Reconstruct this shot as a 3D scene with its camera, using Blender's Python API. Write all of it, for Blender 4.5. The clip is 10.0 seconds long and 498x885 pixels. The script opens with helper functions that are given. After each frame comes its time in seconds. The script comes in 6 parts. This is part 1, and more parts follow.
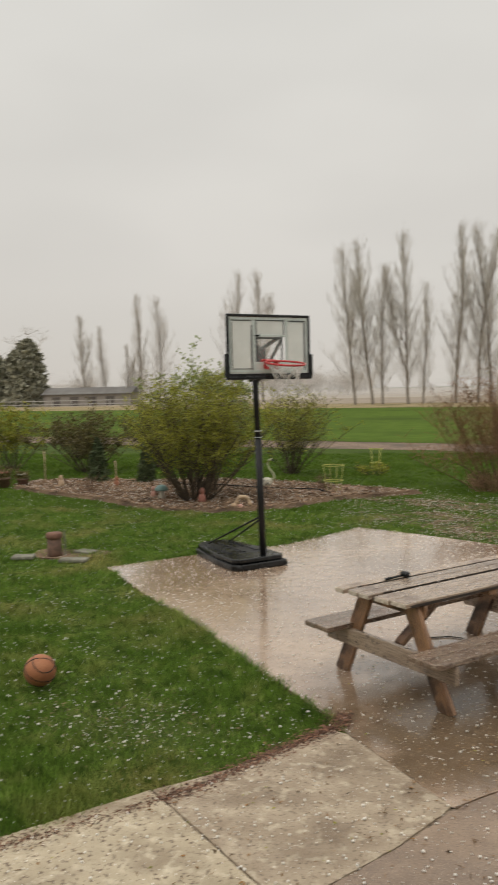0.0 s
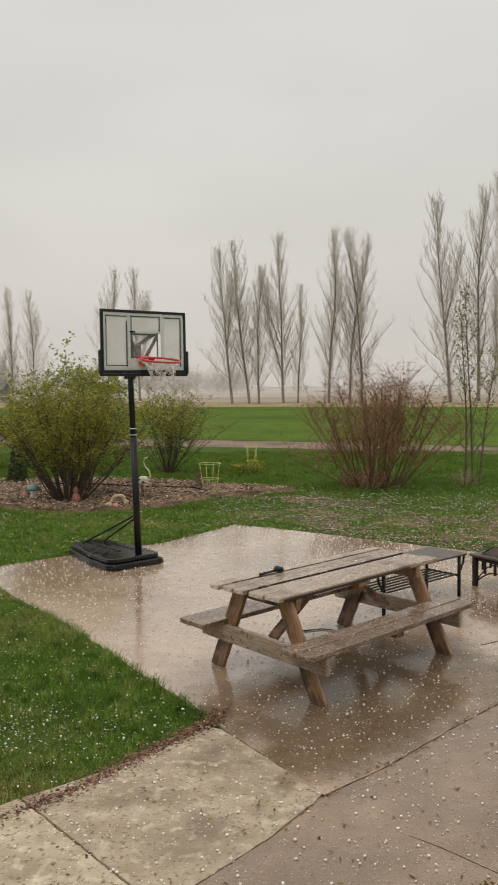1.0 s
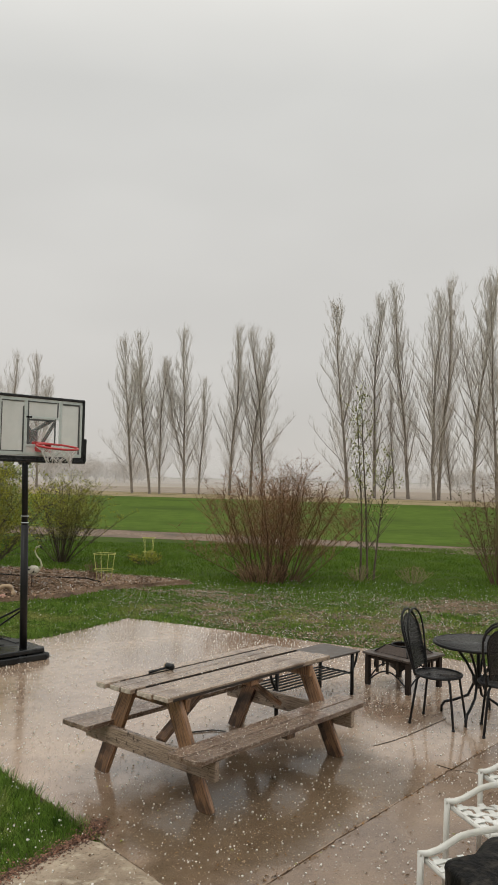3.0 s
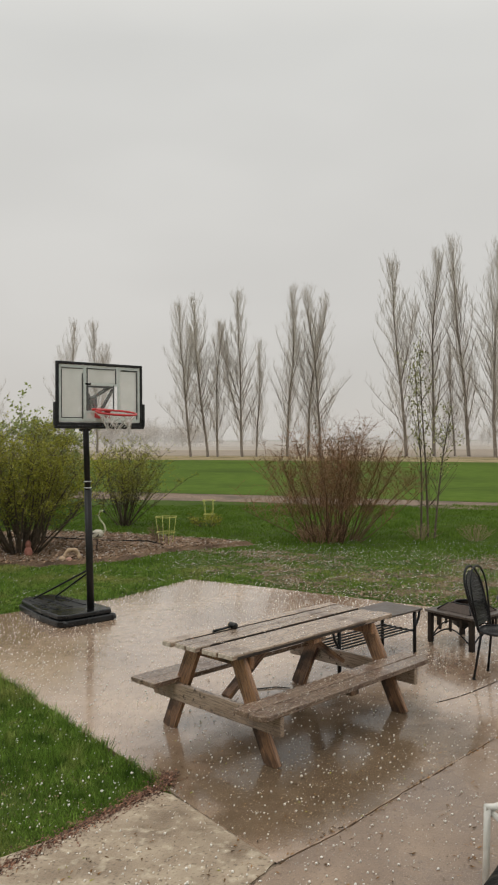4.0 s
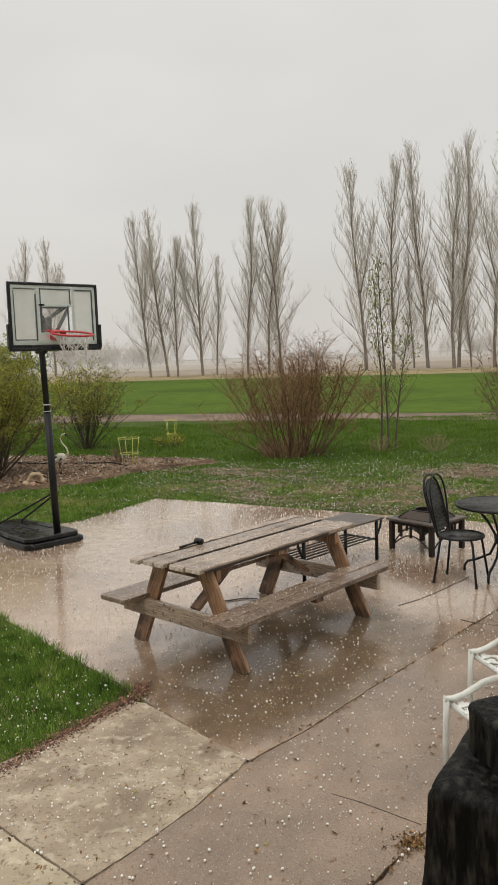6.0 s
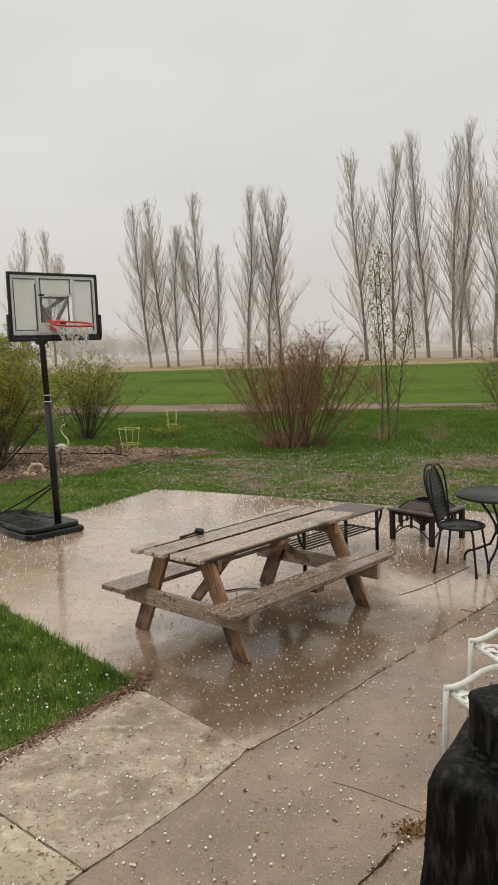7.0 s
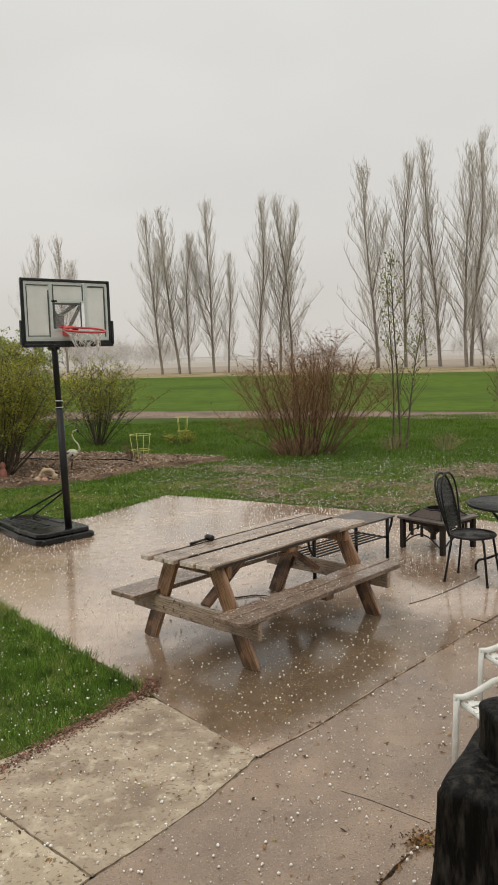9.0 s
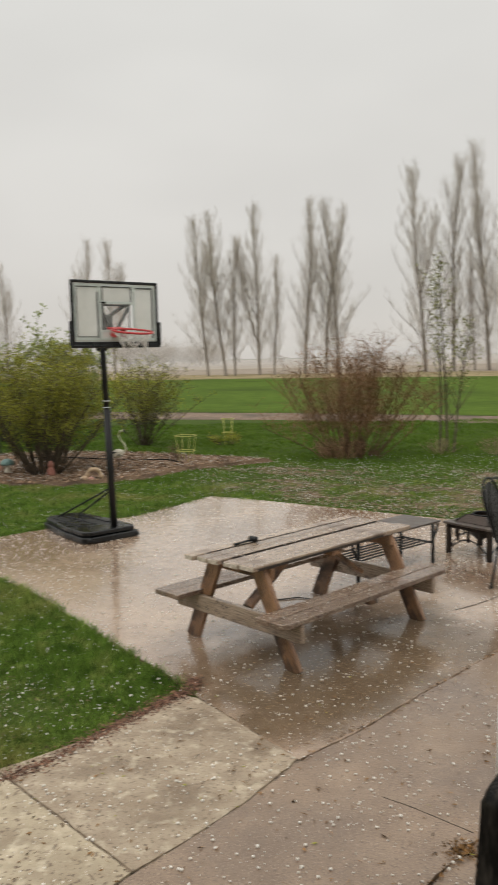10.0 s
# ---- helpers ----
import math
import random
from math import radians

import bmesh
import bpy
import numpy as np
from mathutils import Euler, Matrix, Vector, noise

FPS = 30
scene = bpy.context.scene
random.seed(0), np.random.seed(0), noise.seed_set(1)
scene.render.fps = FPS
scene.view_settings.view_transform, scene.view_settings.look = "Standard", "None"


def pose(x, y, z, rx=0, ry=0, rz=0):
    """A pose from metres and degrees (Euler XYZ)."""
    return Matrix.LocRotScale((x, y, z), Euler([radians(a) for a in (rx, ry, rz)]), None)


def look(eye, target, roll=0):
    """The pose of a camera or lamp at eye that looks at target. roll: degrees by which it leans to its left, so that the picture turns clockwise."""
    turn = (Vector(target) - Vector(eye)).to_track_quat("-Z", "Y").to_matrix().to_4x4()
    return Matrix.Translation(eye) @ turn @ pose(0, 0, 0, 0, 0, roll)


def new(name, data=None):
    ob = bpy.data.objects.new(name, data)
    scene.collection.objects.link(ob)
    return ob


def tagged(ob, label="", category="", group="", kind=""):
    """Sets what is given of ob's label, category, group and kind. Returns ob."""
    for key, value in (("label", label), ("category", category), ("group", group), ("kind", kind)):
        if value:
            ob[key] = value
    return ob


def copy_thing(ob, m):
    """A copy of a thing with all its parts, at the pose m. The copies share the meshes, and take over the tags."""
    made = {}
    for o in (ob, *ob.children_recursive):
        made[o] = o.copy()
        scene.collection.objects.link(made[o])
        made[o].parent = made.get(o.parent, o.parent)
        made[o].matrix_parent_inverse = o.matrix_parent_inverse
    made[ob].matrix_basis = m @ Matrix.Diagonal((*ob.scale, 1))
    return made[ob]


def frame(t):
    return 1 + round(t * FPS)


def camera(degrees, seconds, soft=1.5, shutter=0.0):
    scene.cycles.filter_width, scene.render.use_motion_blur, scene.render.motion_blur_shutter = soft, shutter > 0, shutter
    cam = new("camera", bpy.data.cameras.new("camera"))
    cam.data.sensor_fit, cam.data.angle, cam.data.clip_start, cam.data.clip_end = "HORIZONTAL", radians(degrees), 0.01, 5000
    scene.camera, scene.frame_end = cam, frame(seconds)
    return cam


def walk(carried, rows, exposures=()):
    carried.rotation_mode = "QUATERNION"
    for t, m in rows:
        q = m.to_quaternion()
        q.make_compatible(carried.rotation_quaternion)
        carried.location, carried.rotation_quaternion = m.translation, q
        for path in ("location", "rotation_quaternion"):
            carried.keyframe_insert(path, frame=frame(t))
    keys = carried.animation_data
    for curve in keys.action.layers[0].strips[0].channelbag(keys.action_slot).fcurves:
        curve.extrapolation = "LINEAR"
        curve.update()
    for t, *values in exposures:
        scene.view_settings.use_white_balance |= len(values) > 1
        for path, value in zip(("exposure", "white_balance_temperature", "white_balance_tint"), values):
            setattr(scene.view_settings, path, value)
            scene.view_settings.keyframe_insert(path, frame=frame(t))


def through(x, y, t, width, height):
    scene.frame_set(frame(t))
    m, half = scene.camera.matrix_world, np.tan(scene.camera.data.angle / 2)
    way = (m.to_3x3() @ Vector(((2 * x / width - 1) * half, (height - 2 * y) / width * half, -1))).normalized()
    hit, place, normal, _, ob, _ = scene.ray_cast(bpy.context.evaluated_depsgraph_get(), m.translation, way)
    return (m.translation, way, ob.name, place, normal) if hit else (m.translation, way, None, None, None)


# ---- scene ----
cam = camera(35.0, 10.0, soft=1.0, shutter=0.4)
PATH = [
    (0, (-0.036, -0.076, 2.238), (-0.543, 1.854, 2.106), -1.3),
    (0.1, (-0.035, -0.075, 2.236), (-0.491, 1.866, 2.11), -1.3),
    (0.3, (-0.034, -0.075, 2.232), (-0.416, 1.883, 2.116), -1.3),
    (0.5, (-0.033, -0.074, 2.23), (-0.359, 1.896, 2.117), -1.3),
    (1, (-0.023, -0.058, 2.22), (-0.225, 1.927, 2.08), -0.7),
    (1.5, (-0.027, -0.064, 2.227), (-0.144, 1.931, 2.128), 0.5),
    (2, (-0.024, -0.041, 2.224), (0.0, 1.957, 2.304), 1.4),
    (2.2, (-0.018, -0.036, 2.222), (0.042, 1.96, 2.333), 1.5),
    (3.3, (0.008, -0.032, 2.229), (0.032, 1.966, 2.299), 0.8),
    (3.5, (0.007, -0.038, 2.227), (0.0, 1.961, 2.277), 0.4),
    (4, (0.004, -0.033, 2.223), (-0.093, 1.965, 2.217), -0.2),
    (4.5, (0.002, -0.033, 2.219), (-0.131, 1.962, 2.157), -0.4),
    (5, (0.007, -0.028, 2.21), (-0.083, 1.966, 2.098), -0.9),
    (5.5, (0.015, -0.026, 2.204), (-0.015, 1.967, 2.039), -1.7),
    (6, (0.014, -0.029, 2.209), (0.009, 1.959, 1.995), -2.0),
    (6.2, (0.014, -0.029, 2.208), (0.011, 1.958, 1.977), -2.0),
    (7.5, (0.014, -0.028, 2.204), (0.002, 1.957, 1.966), -2.0),
    (8, (0.015, -0.027, 2.202), (-0.004, 1.96, 1.973), -1.8),
    (8.5, (0.014, -0.031, 2.206), (-0.015, 1.956, 1.983), -1.7),
    (9, (0.012, -0.03, 2.204), (-0.021, 1.957, 1.985), -1.7),
    (9.5, (0.013, -0.03, 2.207), (-0.02, 1.958, 1.988), -1.6),
    (9.8, (0.013, -0.031, 2.206), (-0.045, 1.956, 1.989), -1.53),
    (9.9, (0.012, -0.033, 2.204), (-0.08, 1.953, 1.99), -1.44),
    (10, (0.011, -0.035, 2.202), (-0.135, 1.948, 1.991), -1.3),
]
walk(cam, [(t, look(eye, target, roll)) for t, eye, target, roll in PATH],
     exposures=[(0, 0.03, 6680, 10), (1.5, 0.03, 6590, 10), (2.2, -0.05, 6500, 10), (3.5, -0.05, 6500, 10), (5, 0.03, 6520, 10), (6.2, 0.1, 6540, 10), (10, 0.1, 6540, 10)])

# ---- sky and light ----
world = bpy.data.worlds.new("overcast_sky")
scene.world = world
world.use_nodes = True
wn, wl = world.node_tree.nodes, world.node_tree.links
wn.clear()
w_out = wn.new("ShaderNodeOutputWorld")
w_bg = wn.new("ShaderNodeBackground")
w_sky = wn.new("ShaderNodeTexSky")
w_sky.sky_type = "NISHITA"
w_sky.sun_disc = False
w_sky.sun_elevation = radians(48)
w_sky.sun_rotation = radians(200)
w_geo = wn.new("ShaderNodeTexCoord")
w_sep = wn.new("ShaderNodeSeparateXYZ")
w_ramp = wn.new("ShaderNodeValToRGB")
w_noise = wn.new("ShaderNodeTexNoise")
w_map = wn.new("ShaderNodeMapping")
w_mix = wn.new("ShaderNodeMix")
w_mul = wn.new("ShaderNodeMix")
w_mix.data_type = w_mul.data_type = "RGBA"
w_mul.blend_type = "MULTIPLY"
w_ramp.color_ramp.elements[0].position = 0.0
w_ramp.color_ramp.elements[0].color = (0.605, 0.578, 0.54, 1)
w_ramp.color_ramp.elements[1].position = 1.0
w_ramp.color_ramp.elements[1].color = (1.45, 1.415, 1.325, 1)
e = w_ramp.color_ramp.elements.new(0.16)
e.color = (0.63, 0.615, 0.585, 1)
e = w_ramp.color_ramp.elements.new(0.45)
e.color = (0.69, 0.688, 0.662, 1)
w_map.inputs["Scale"].default_value = (1.2, 1.2, 3.0)
w_noise.inputs["Scale"].default_value = 1.6
w_noise.inputs["Detail"].default_value = 3.0
w_range = wn.new("ShaderNodeMapRange")
w_range.inputs["From Min"].default_value = 0.3
w_range.inputs["From Max"].default_value = 0.7
w_range.inputs["To Min"].default_value = 0.93
w_range.inputs["To Max"].default_value = 1.05
wl.new(w_geo.outputs["Generated"], w_sep.inputs[0])
wl.new(w_geo.outputs["Generated"], w_map.inputs["Vector"])
wl.new(w_map.outputs["Vector"], w_noise.inputs["Vector"])
wl.new(w_noise.outputs["Fac"], w_range.inputs["Value"])
wl.new(w_sep.outputs["Z"], w_ramp.inputs["Fac"])
w_mul.inputs["Factor"].default_value = 1.0
wl.new(w_ramp.outputs["Color"], w_mul.inputs["A"])
wl.new(w_range.outputs["Result"], w_mul.inputs["B"])
w_mix.inputs["Factor"].default_value = 0.002
wl.new(w_mul.outputs["Result"], w_mix.inputs["A"])
wl.new(w_sky.outputs["Color"], w_mix.inputs["B"])
wl.new(w_mix.outputs["Result"], w_bg.inputs["Color"])
w_bg.inputs["Strength"].default_value = 1.0
wl.new(w_bg.outputs["Background"], w_out.inputs["Surface"])
sun_data = bpy.data.lights.new("sun", "SUN")
sun_data.energy, sun_data.angle, sun_data.color = 0.6, radians(30), (1.0, 0.97, 0.93)
new("sun", sun_data).matrix_world = look((0, 0, 30), (9, 16, 3))


# ---- materials ----
def mat(name, c1, c2, scale=8.0, rough=0.8, rough2=None, bump=0.0, bscale=None, metal=0.0, spec=0.5, stretch=(1, 1, 1),
        c3=None, scale3=1.0, lo=0.35, hi=0.65, lo3=0.45, hi3=0.7, per_object=0.0, island=0.0, coat=0.0, through=0.0, speck=None, speck2=None):
    """Two-scale procedural surface: fine noise between c1 and c2, large patches of c3."""
    m = bpy.data.materials.new(name)
    m.use_nodes = True
    nt = m.node_tree
    n, l = nt.nodes, nt.links
    b = n["Principled BSDF"]
    tc = n.new("ShaderNodeTexCoord")
    mp = n.new("ShaderNodeMapping")
    mp.inputs["Scale"].default_value = stretch
    l.new(tc.outputs["Object"], mp.inputs["Vector"])
    nz = n.new("ShaderNodeTexNoise")
    nz.inputs["Scale"].default_value = scale
    nz.inputs["Detail"].default_value = 6.0
    nz.inputs["Roughness"].default_value = 0.6
    l.new(mp.outputs["Vector"], nz.inputs["Vector"])
    r = n.new("ShaderNodeMapRange")
    r.inputs["From Min"].default_value, r.inputs["From Max"].default_value = lo, hi
    l.new(nz.outputs["Fac"], r.inputs["Value"])
    mx = n.new("ShaderNodeMix")
    mx.data_type = "RGBA"
    mx.inputs["A"].default_value, mx.inputs["B"].default_value = (*c1, 1), (*c2, 1)
    l.new(r.outputs["Result"], mx.inputs["Factor"])
    col = mx.outputs["Result"]
    fac3 = None
    if c3 is not None:
        n3 = n.new("ShaderNodeTexNoise")
        n3.inputs["Scale"].default_value = scale3
        n3.inputs["Detail"].default_value = 4.0
        l.new(tc.outputs["Object"], n3.inputs["Vector"])
        r3 = n.new("ShaderNodeMapRange")
        r3.inputs["From Min"].default_value, r3.inputs["From Max"].default_value = lo3, hi3
        l.new(n3.outputs["Fac"], r3.inputs["Value"])
        m3 = n.new("ShaderNodeMix")
        m3.data_type = "RGBA"
        m3.inputs["B"].default_value = (*c3, 1)
        l.new(col, m3.inputs["A"])
        l.new(r3.outputs["Result"], m3.inputs["Factor"])
        col, fac3 = m3.outputs["Result"], r3.outputs["Result"]
    for sp in (speck, speck2):
        if sp is not None:
            ns = n.new("ShaderNodeTexNoise")
            ns.inputs["Scale"].default_value = sp[1]
            ns.inputs["Detail"].default_value = 3.0
            l.new(tc.outputs["Object"], ns.inputs["Vector"])
            rs = n.new("ShaderNodeMapRange")
            rs.inputs["From Min"].default_value, rs.inputs["From Max"].default_value = sp[2], sp[3]
            l.new(ns.outputs["Fac"], rs.inputs["Value"])
            xs_ = n.new("ShaderNodeMix")
            xs_.data_type = "RGBA"
            xs_.inputs["B"].default_value = (*sp[0], 1)
            l.new(col, xs_.inputs["A"])
            l.new(rs.outputs["Result"], xs_.inputs["Factor"])
            col = xs_.outputs["Result"]
    if per_object or island:
        src = n.new("ShaderNodeObjectInfo").outputs["Random"] if per_object else n.new("ShaderNodeNewGeometry").outputs["Random Per Island"]
        hv = n.new("ShaderNodeHueSaturation")
        vr = n.new("ShaderNodeMapRange")
        amt = per_object or island
        vr.inputs["To Min"].default_value, vr.inputs["To Max"].default_value = 1 - amt, 1 + amt
        l.new(src, vr.inputs["Value"])
        l.new(vr.outputs["Result"], hv.inputs["Value"])
        l.new(col, hv.inputs["Color"])
        col = hv.outputs["Color"]
    l.new(col, b.inputs["Base Color"])
    b.inputs["Metallic"].default_value = metal
    b.inputs["Specular IOR Level"].default_value = spec
    b.inputs["Coat Weight"].default_value = coat
    b.inputs["Coat Roughness"].default_value = 0.1
    if rough2 is None:
        b.inputs["Roughness"].default_value = rough
    else:
        rr = n.new("ShaderNodeMapRange")
        rr.inputs["To Min"].default_value, rr.inputs["To Max"].default_value = rough, rough2
        l.new(fac3 if fac3 is not None else r.outputs["Result"], rr.inputs["Value"])
        l.new(rr.outputs["Result"], b.inputs["Roughness"])
    if bump:
        nb = nz
        if bscale:
            nb = n.new("ShaderNodeTexNoise")
            nb.inputs["Scale"].default_value = bscale
            nb.inputs["Detail"].default_value = 5.0
            l.new(mp.outputs["Vector"], nb.inputs["Vector"])
        bp = n.new("ShaderNodeBump")
        bp.inputs["Strength"].default_value = bump
        bp.inputs["Distance"].default_value = 0.01
        l.new(nb.outputs["Fac"], bp.inputs["Height"])
        l.new(bp.outputs["Normal"], b.inputs["Normal"])
    if through:
        tr = n.new("ShaderNodeBsdfTranslucent")
        ms = n.new("ShaderNodeMixShader")
        ms.inputs[0].default_value = through
        l.new(col, tr.inputs["Color"])
        l.new(b.outputs[0], ms.inputs[1])
        l.new(tr.outputs[0], ms.inputs[2])
        l.new(ms.outputs[0], n["Material Output"].inputs["Surface"])
    return m


WET = mat("wet_concrete", (0.39, 0.275, 0.19), (0.55, 0.41, 0.295), 9.0, rough=0.26, rough2=0.08, bump=0.12, bscale=70, c3=(0.28, 0.19, 0.128),
          scale3=0.7, lo3=0.36, hi3=0.66, coat=0.9, speck=((0.16, 0.10, 0.068), 130.0, 0.57, 0.66), speck2=((0.60, 0.46, 0.34), 210.0, 0.6, 0.7))
WET_BROWN = mat("brown_wet_concrete", (0.205, 0.137, 0.088), (0.312, 0.22, 0.148), 3.5, rough=0.42, rough2=0.12, bump=0.22, bscale=80, c3=(0.165, 0.11, 0.072),
                scale3=1.1, lo3=0.4, hi3=0.66, coat=0.4, speck=((0.12, 0.075, 0.05), 120.0, 0.57, 0.66), speck2=((0.45, 0.34, 0.25), 190.0, 0.6, 0.7))
DRY = mat("damp_concrete", (0.295, 0.224, 0.155), (0.475, 0.388, 0.285), 4.5, rough=0.6, rough2=0.3, bump=0.9, bscale=95, c3=(0.235, 0.172, 0.115), lo=0.3, hi=0.7,
          scale3=2.2, lo3=0.48, hi3=0.66, speck=((0.19, 0.143, 0.098), 46.0, 0.57, 0.67), speck2=((0.60, 0.52, 0.395), 13.0, 0.55, 0.78))
DRY_PALE = mat("pale_dry_concrete", (0.37, 0.30, 0.205), (0.58, 0.495, 0.36), 4.5, rough=0.7, rough2=0.45, bump=0.9, bscale=95, c3=(0.30, 0.232, 0.155), lo=0.3, hi=0.7,
               scale3=2.2, lo3=0.5, hi3=0.68, speck=((0.19, 0.14, 0.095), 40.0, 0.57, 0.66), speck2=((0.67, 0.59, 0.45), 13.0, 0.54, 0.78))
PUDDLE = mat("puddle_water", (0.115, 0.08, 0.046), (0.18, 0.127, 0.076), 5.0, rough=0.03, rough2=0.12, bump=0.12, bscale=34)
JOINT = mat("joint_dirt", (0.03, 0.022, 0.016), (0.07, 0.05, 0.035), 60.0, rough=0.7, bump=0.6)
JOINT_FILL = mat("joint_grit", (0.07, 0.05, 0.034), (0.27, 0.205, 0.145), 22.0, rough=0.85, bump=0.6, lo=0.4, hi=0.6)
SOIL = mat("lawn_ground", (0.042, 0.07, 0.012), (0.08, 0.12, 0.022), 14.0, rough=1.0, spec=0.1, bump=0.7, bscale=90, c3=(0.045, 0.07, 0.015), scale3=0.5)
GRASS = mat("grass_blades", (0.108, 0.195, 0.028), (0.195, 0.31, 0.052), 2.5, rough=0.6, spec=0.2, c3=(0.36, 0.34, 0.115), scale3=0.9, lo3=0.5, hi3=0.7, island=0.5, through=0.3, speck=((0.27, 0.33, 0.085), 5.0, 0.54, 0.66), speck2=((0.055, 0.11, 0.016), 8.0, 0.55, 0.67))
FIELD = mat("young_crop", (0.068, 0.113, 0.017), (0.098, 0.152, 0.024), 1.2, rough=1.0, spec=0.05, bump=0.5, bscale=12, c3=(0.055, 0.088, 0.016), scale3=0.12)
STUBBLE = mat("dry_grass", (0.27, 0.21, 0.12), (0.37, 0.30, 0.18), 3.0, rough=1.0, spec=0.1, bump=0.6, bscale=9, c3=(0.17, 0.15, 0.07), scale3=0.3)
PLOUGHED = mat("far_ploughed_field", (0.27, 0.225, 0.18), (0.34, 0.29, 0.24), 0.3, rough=1.0, spec=0.1, c3=(0.34, 0.30, 0.22), scale3=0.02)
GRAVEL = mat("track_gravel", (0.16, 0.115, 0.085), (0.30, 0.23, 0.18), 9.0, rough=1.0, spec=0.1, bump=0.8, bscale=40, c3=(0.13, 0.11, 0.09), scale3=0.6)
MULCH = mat("bark_mulch", (0.12, 0.075, 0.048), (0.27, 0.19, 0.13), 30.0, rough=0.95, spec=0.12, bump=1.0, bscale=45, c3=(0.075, 0.055, 0.042), scale3=1.4)
CHIP = mat("bark_chip", (0.16, 0.098, 0.062), (0.38, 0.265, 0.18), 40.0, rough=0.9, spec=0.12, island=0.6)
LEAF_LITTER = mat("dead_leaf", (0.05, 0.023, 0.015), (0.27, 0.135, 0.08), 90.0, rough=0.75, island=0.75)
STRAW = mat("dry_straw", (0.20, 0.13, 0.075), (0.36, 0.26, 0.16), 40.0, rough=0.8, island=0.45)
LAWN_LITTER = mat("brown_lawn_litter", (0.13, 0.085, 0.053), (0.36, 0.26, 0.175), 40.0, rough=0.85, island=0.6)
LEAFY = mat("leafy_soil", (0.085, 0.058, 0.036), (0.23, 0.165, 0.11), 22.0, rough=0.95, spec=0.15, bump=0.8, bscale=60, c3=(0.05, 0.075, 0.018), scale3=3.2, lo3=0.46, hi3=0.58)
DEBRIS = mat("wet_debris", (0.055, 0.028, 0.012), (0.26, 0.14, 0.05), 50.0, rough=0.8, spec=0.15, island=0.9)
HAIL = mat("hail_ice", (0.80, 0.76, 0.70), (0.92, 0.89, 0.84), 120.0, rough=0.5, spec=0.3)
WOOD = mat("weathered_wood", (0.07, 0.044, 0.03), (0.485, 0.37, 0.275), 9.0, rough=0.16, rough2=0.5, bump=0.8, stretch=(0.9, 18, 18), lo=0.27, hi=0.56,
           c3=(0.15, 0.095, 0.062), scale3=3.0, lo3=0.5, hi3=0.72, per_object=0.2, coat=0.5, speck=((0.07, 0.046, 0.032), 26.0, 0.62, 0.70))
WOOD_BENCH = mat("wet_brown_wood", (0.06, 0.036, 0.024), (0.31, 0.215, 0.15), 9.0, rough=0.2, rough2=0.5, bump=0.8, stretch=(0.9, 18, 18), lo=0.32, hi=0.62,
                 c3=(0.12, 0.065, 0.038), scale3=4.0, lo3=0.5, hi3=0.68, per_object=0.2, coat=0.5, speck=((0.46, 0.38, 0.30), 45.0, 0.58, 0.66))
WOOD_LEG = mat("stained_wood", (0.065, 0.031, 0.017), (0.46, 0.255, 0.135), 7.0, rough=0.3, rough2=0.6, bump=0.9, stretch=(16, 16, 1.0), lo=0.36, hi=0.64,
               c3=(0.045, 0.026, 0.018), scale3=4.5, lo3=0.48, hi3=0.66, per_object=0.22, coat=0.2)
# near-black brown that paints shade on wet board edges
GAP_SHADE = mat("painted_board_shade", (0.018, 0.012, 0.009), (0.05, 0.034, 0.024), 20.0, rough=0.5, stretch=(1, 8, 8))
END_GRAIN = mat("bleached_end_grain", (0.36, 0.29, 0.22), (0.68, 0.61, 0.52), 30.0, rough=0.6, bump=0.5, lo=0.35, hi=0.6)
FAR_GRASS = mat("far_grass_blades", (0.088, 0.162, 0.022), (0.14, 0.222, 0.034), 1.5, rough=0.8, spec=0.1, island=0.25, through=0.25)
BLACK_METAL = mat("black_paint", (0.007, 0.007, 0.008), (0.016, 0.016, 0.017), 30.0, rough=0.35, rough2=0.55, bump=0.05, spec=0.3)
BLACK_PLASTIC = mat("black_plastic", (0.006, 0.007, 0.0075), (0.013, 0.0135, 0.014), 12.0, rough=0.2, rough2=0.45, bump=0.15, spec=0.35, c3=(0.02, 0.021, 0.022), scale3=3.0)
RED = mat("red_rim", (0.42, 0.03, 0.035), (0.55, 0.05, 0.05), 30.0, rough=0.4)
NET = mat("net_cord", (0.6, 0.57, 0.54), (0.72, 0.70, 0.68), 60.0, rough=0.8)
FRAME_GREY = mat("grey_trim", (0.50, 0.56, 0.53), (0.58, 0.63, 0.60), 20.0, rough=0.4)
LINE_GREY = mat("dark_grey_trim", (0.05, 0.053, 0.05), (0.085, 0.09, 0.086), 20.0, rough=0.45)
STEEL = mat("bare_steel", (0.4, 0.41, 0.42), (0.55, 0.55, 0.56), 30.0, rough=0.35, metal=1.0)
POPLAR_BARK = mat("poplar_bark", (0.19, 0.16, 0.135), (0.29, 0.25, 0.21), 4.0, rough=0.9, bump=0.6)
# twig colour with distance haze mixed in, paler than the bark
HAZED_TWIG = mat("haze_paled_twig", (0.45, 0.405, 0.35), (0.57, 0.52, 0.46), 3.0, rough=0.95, island=0.2)


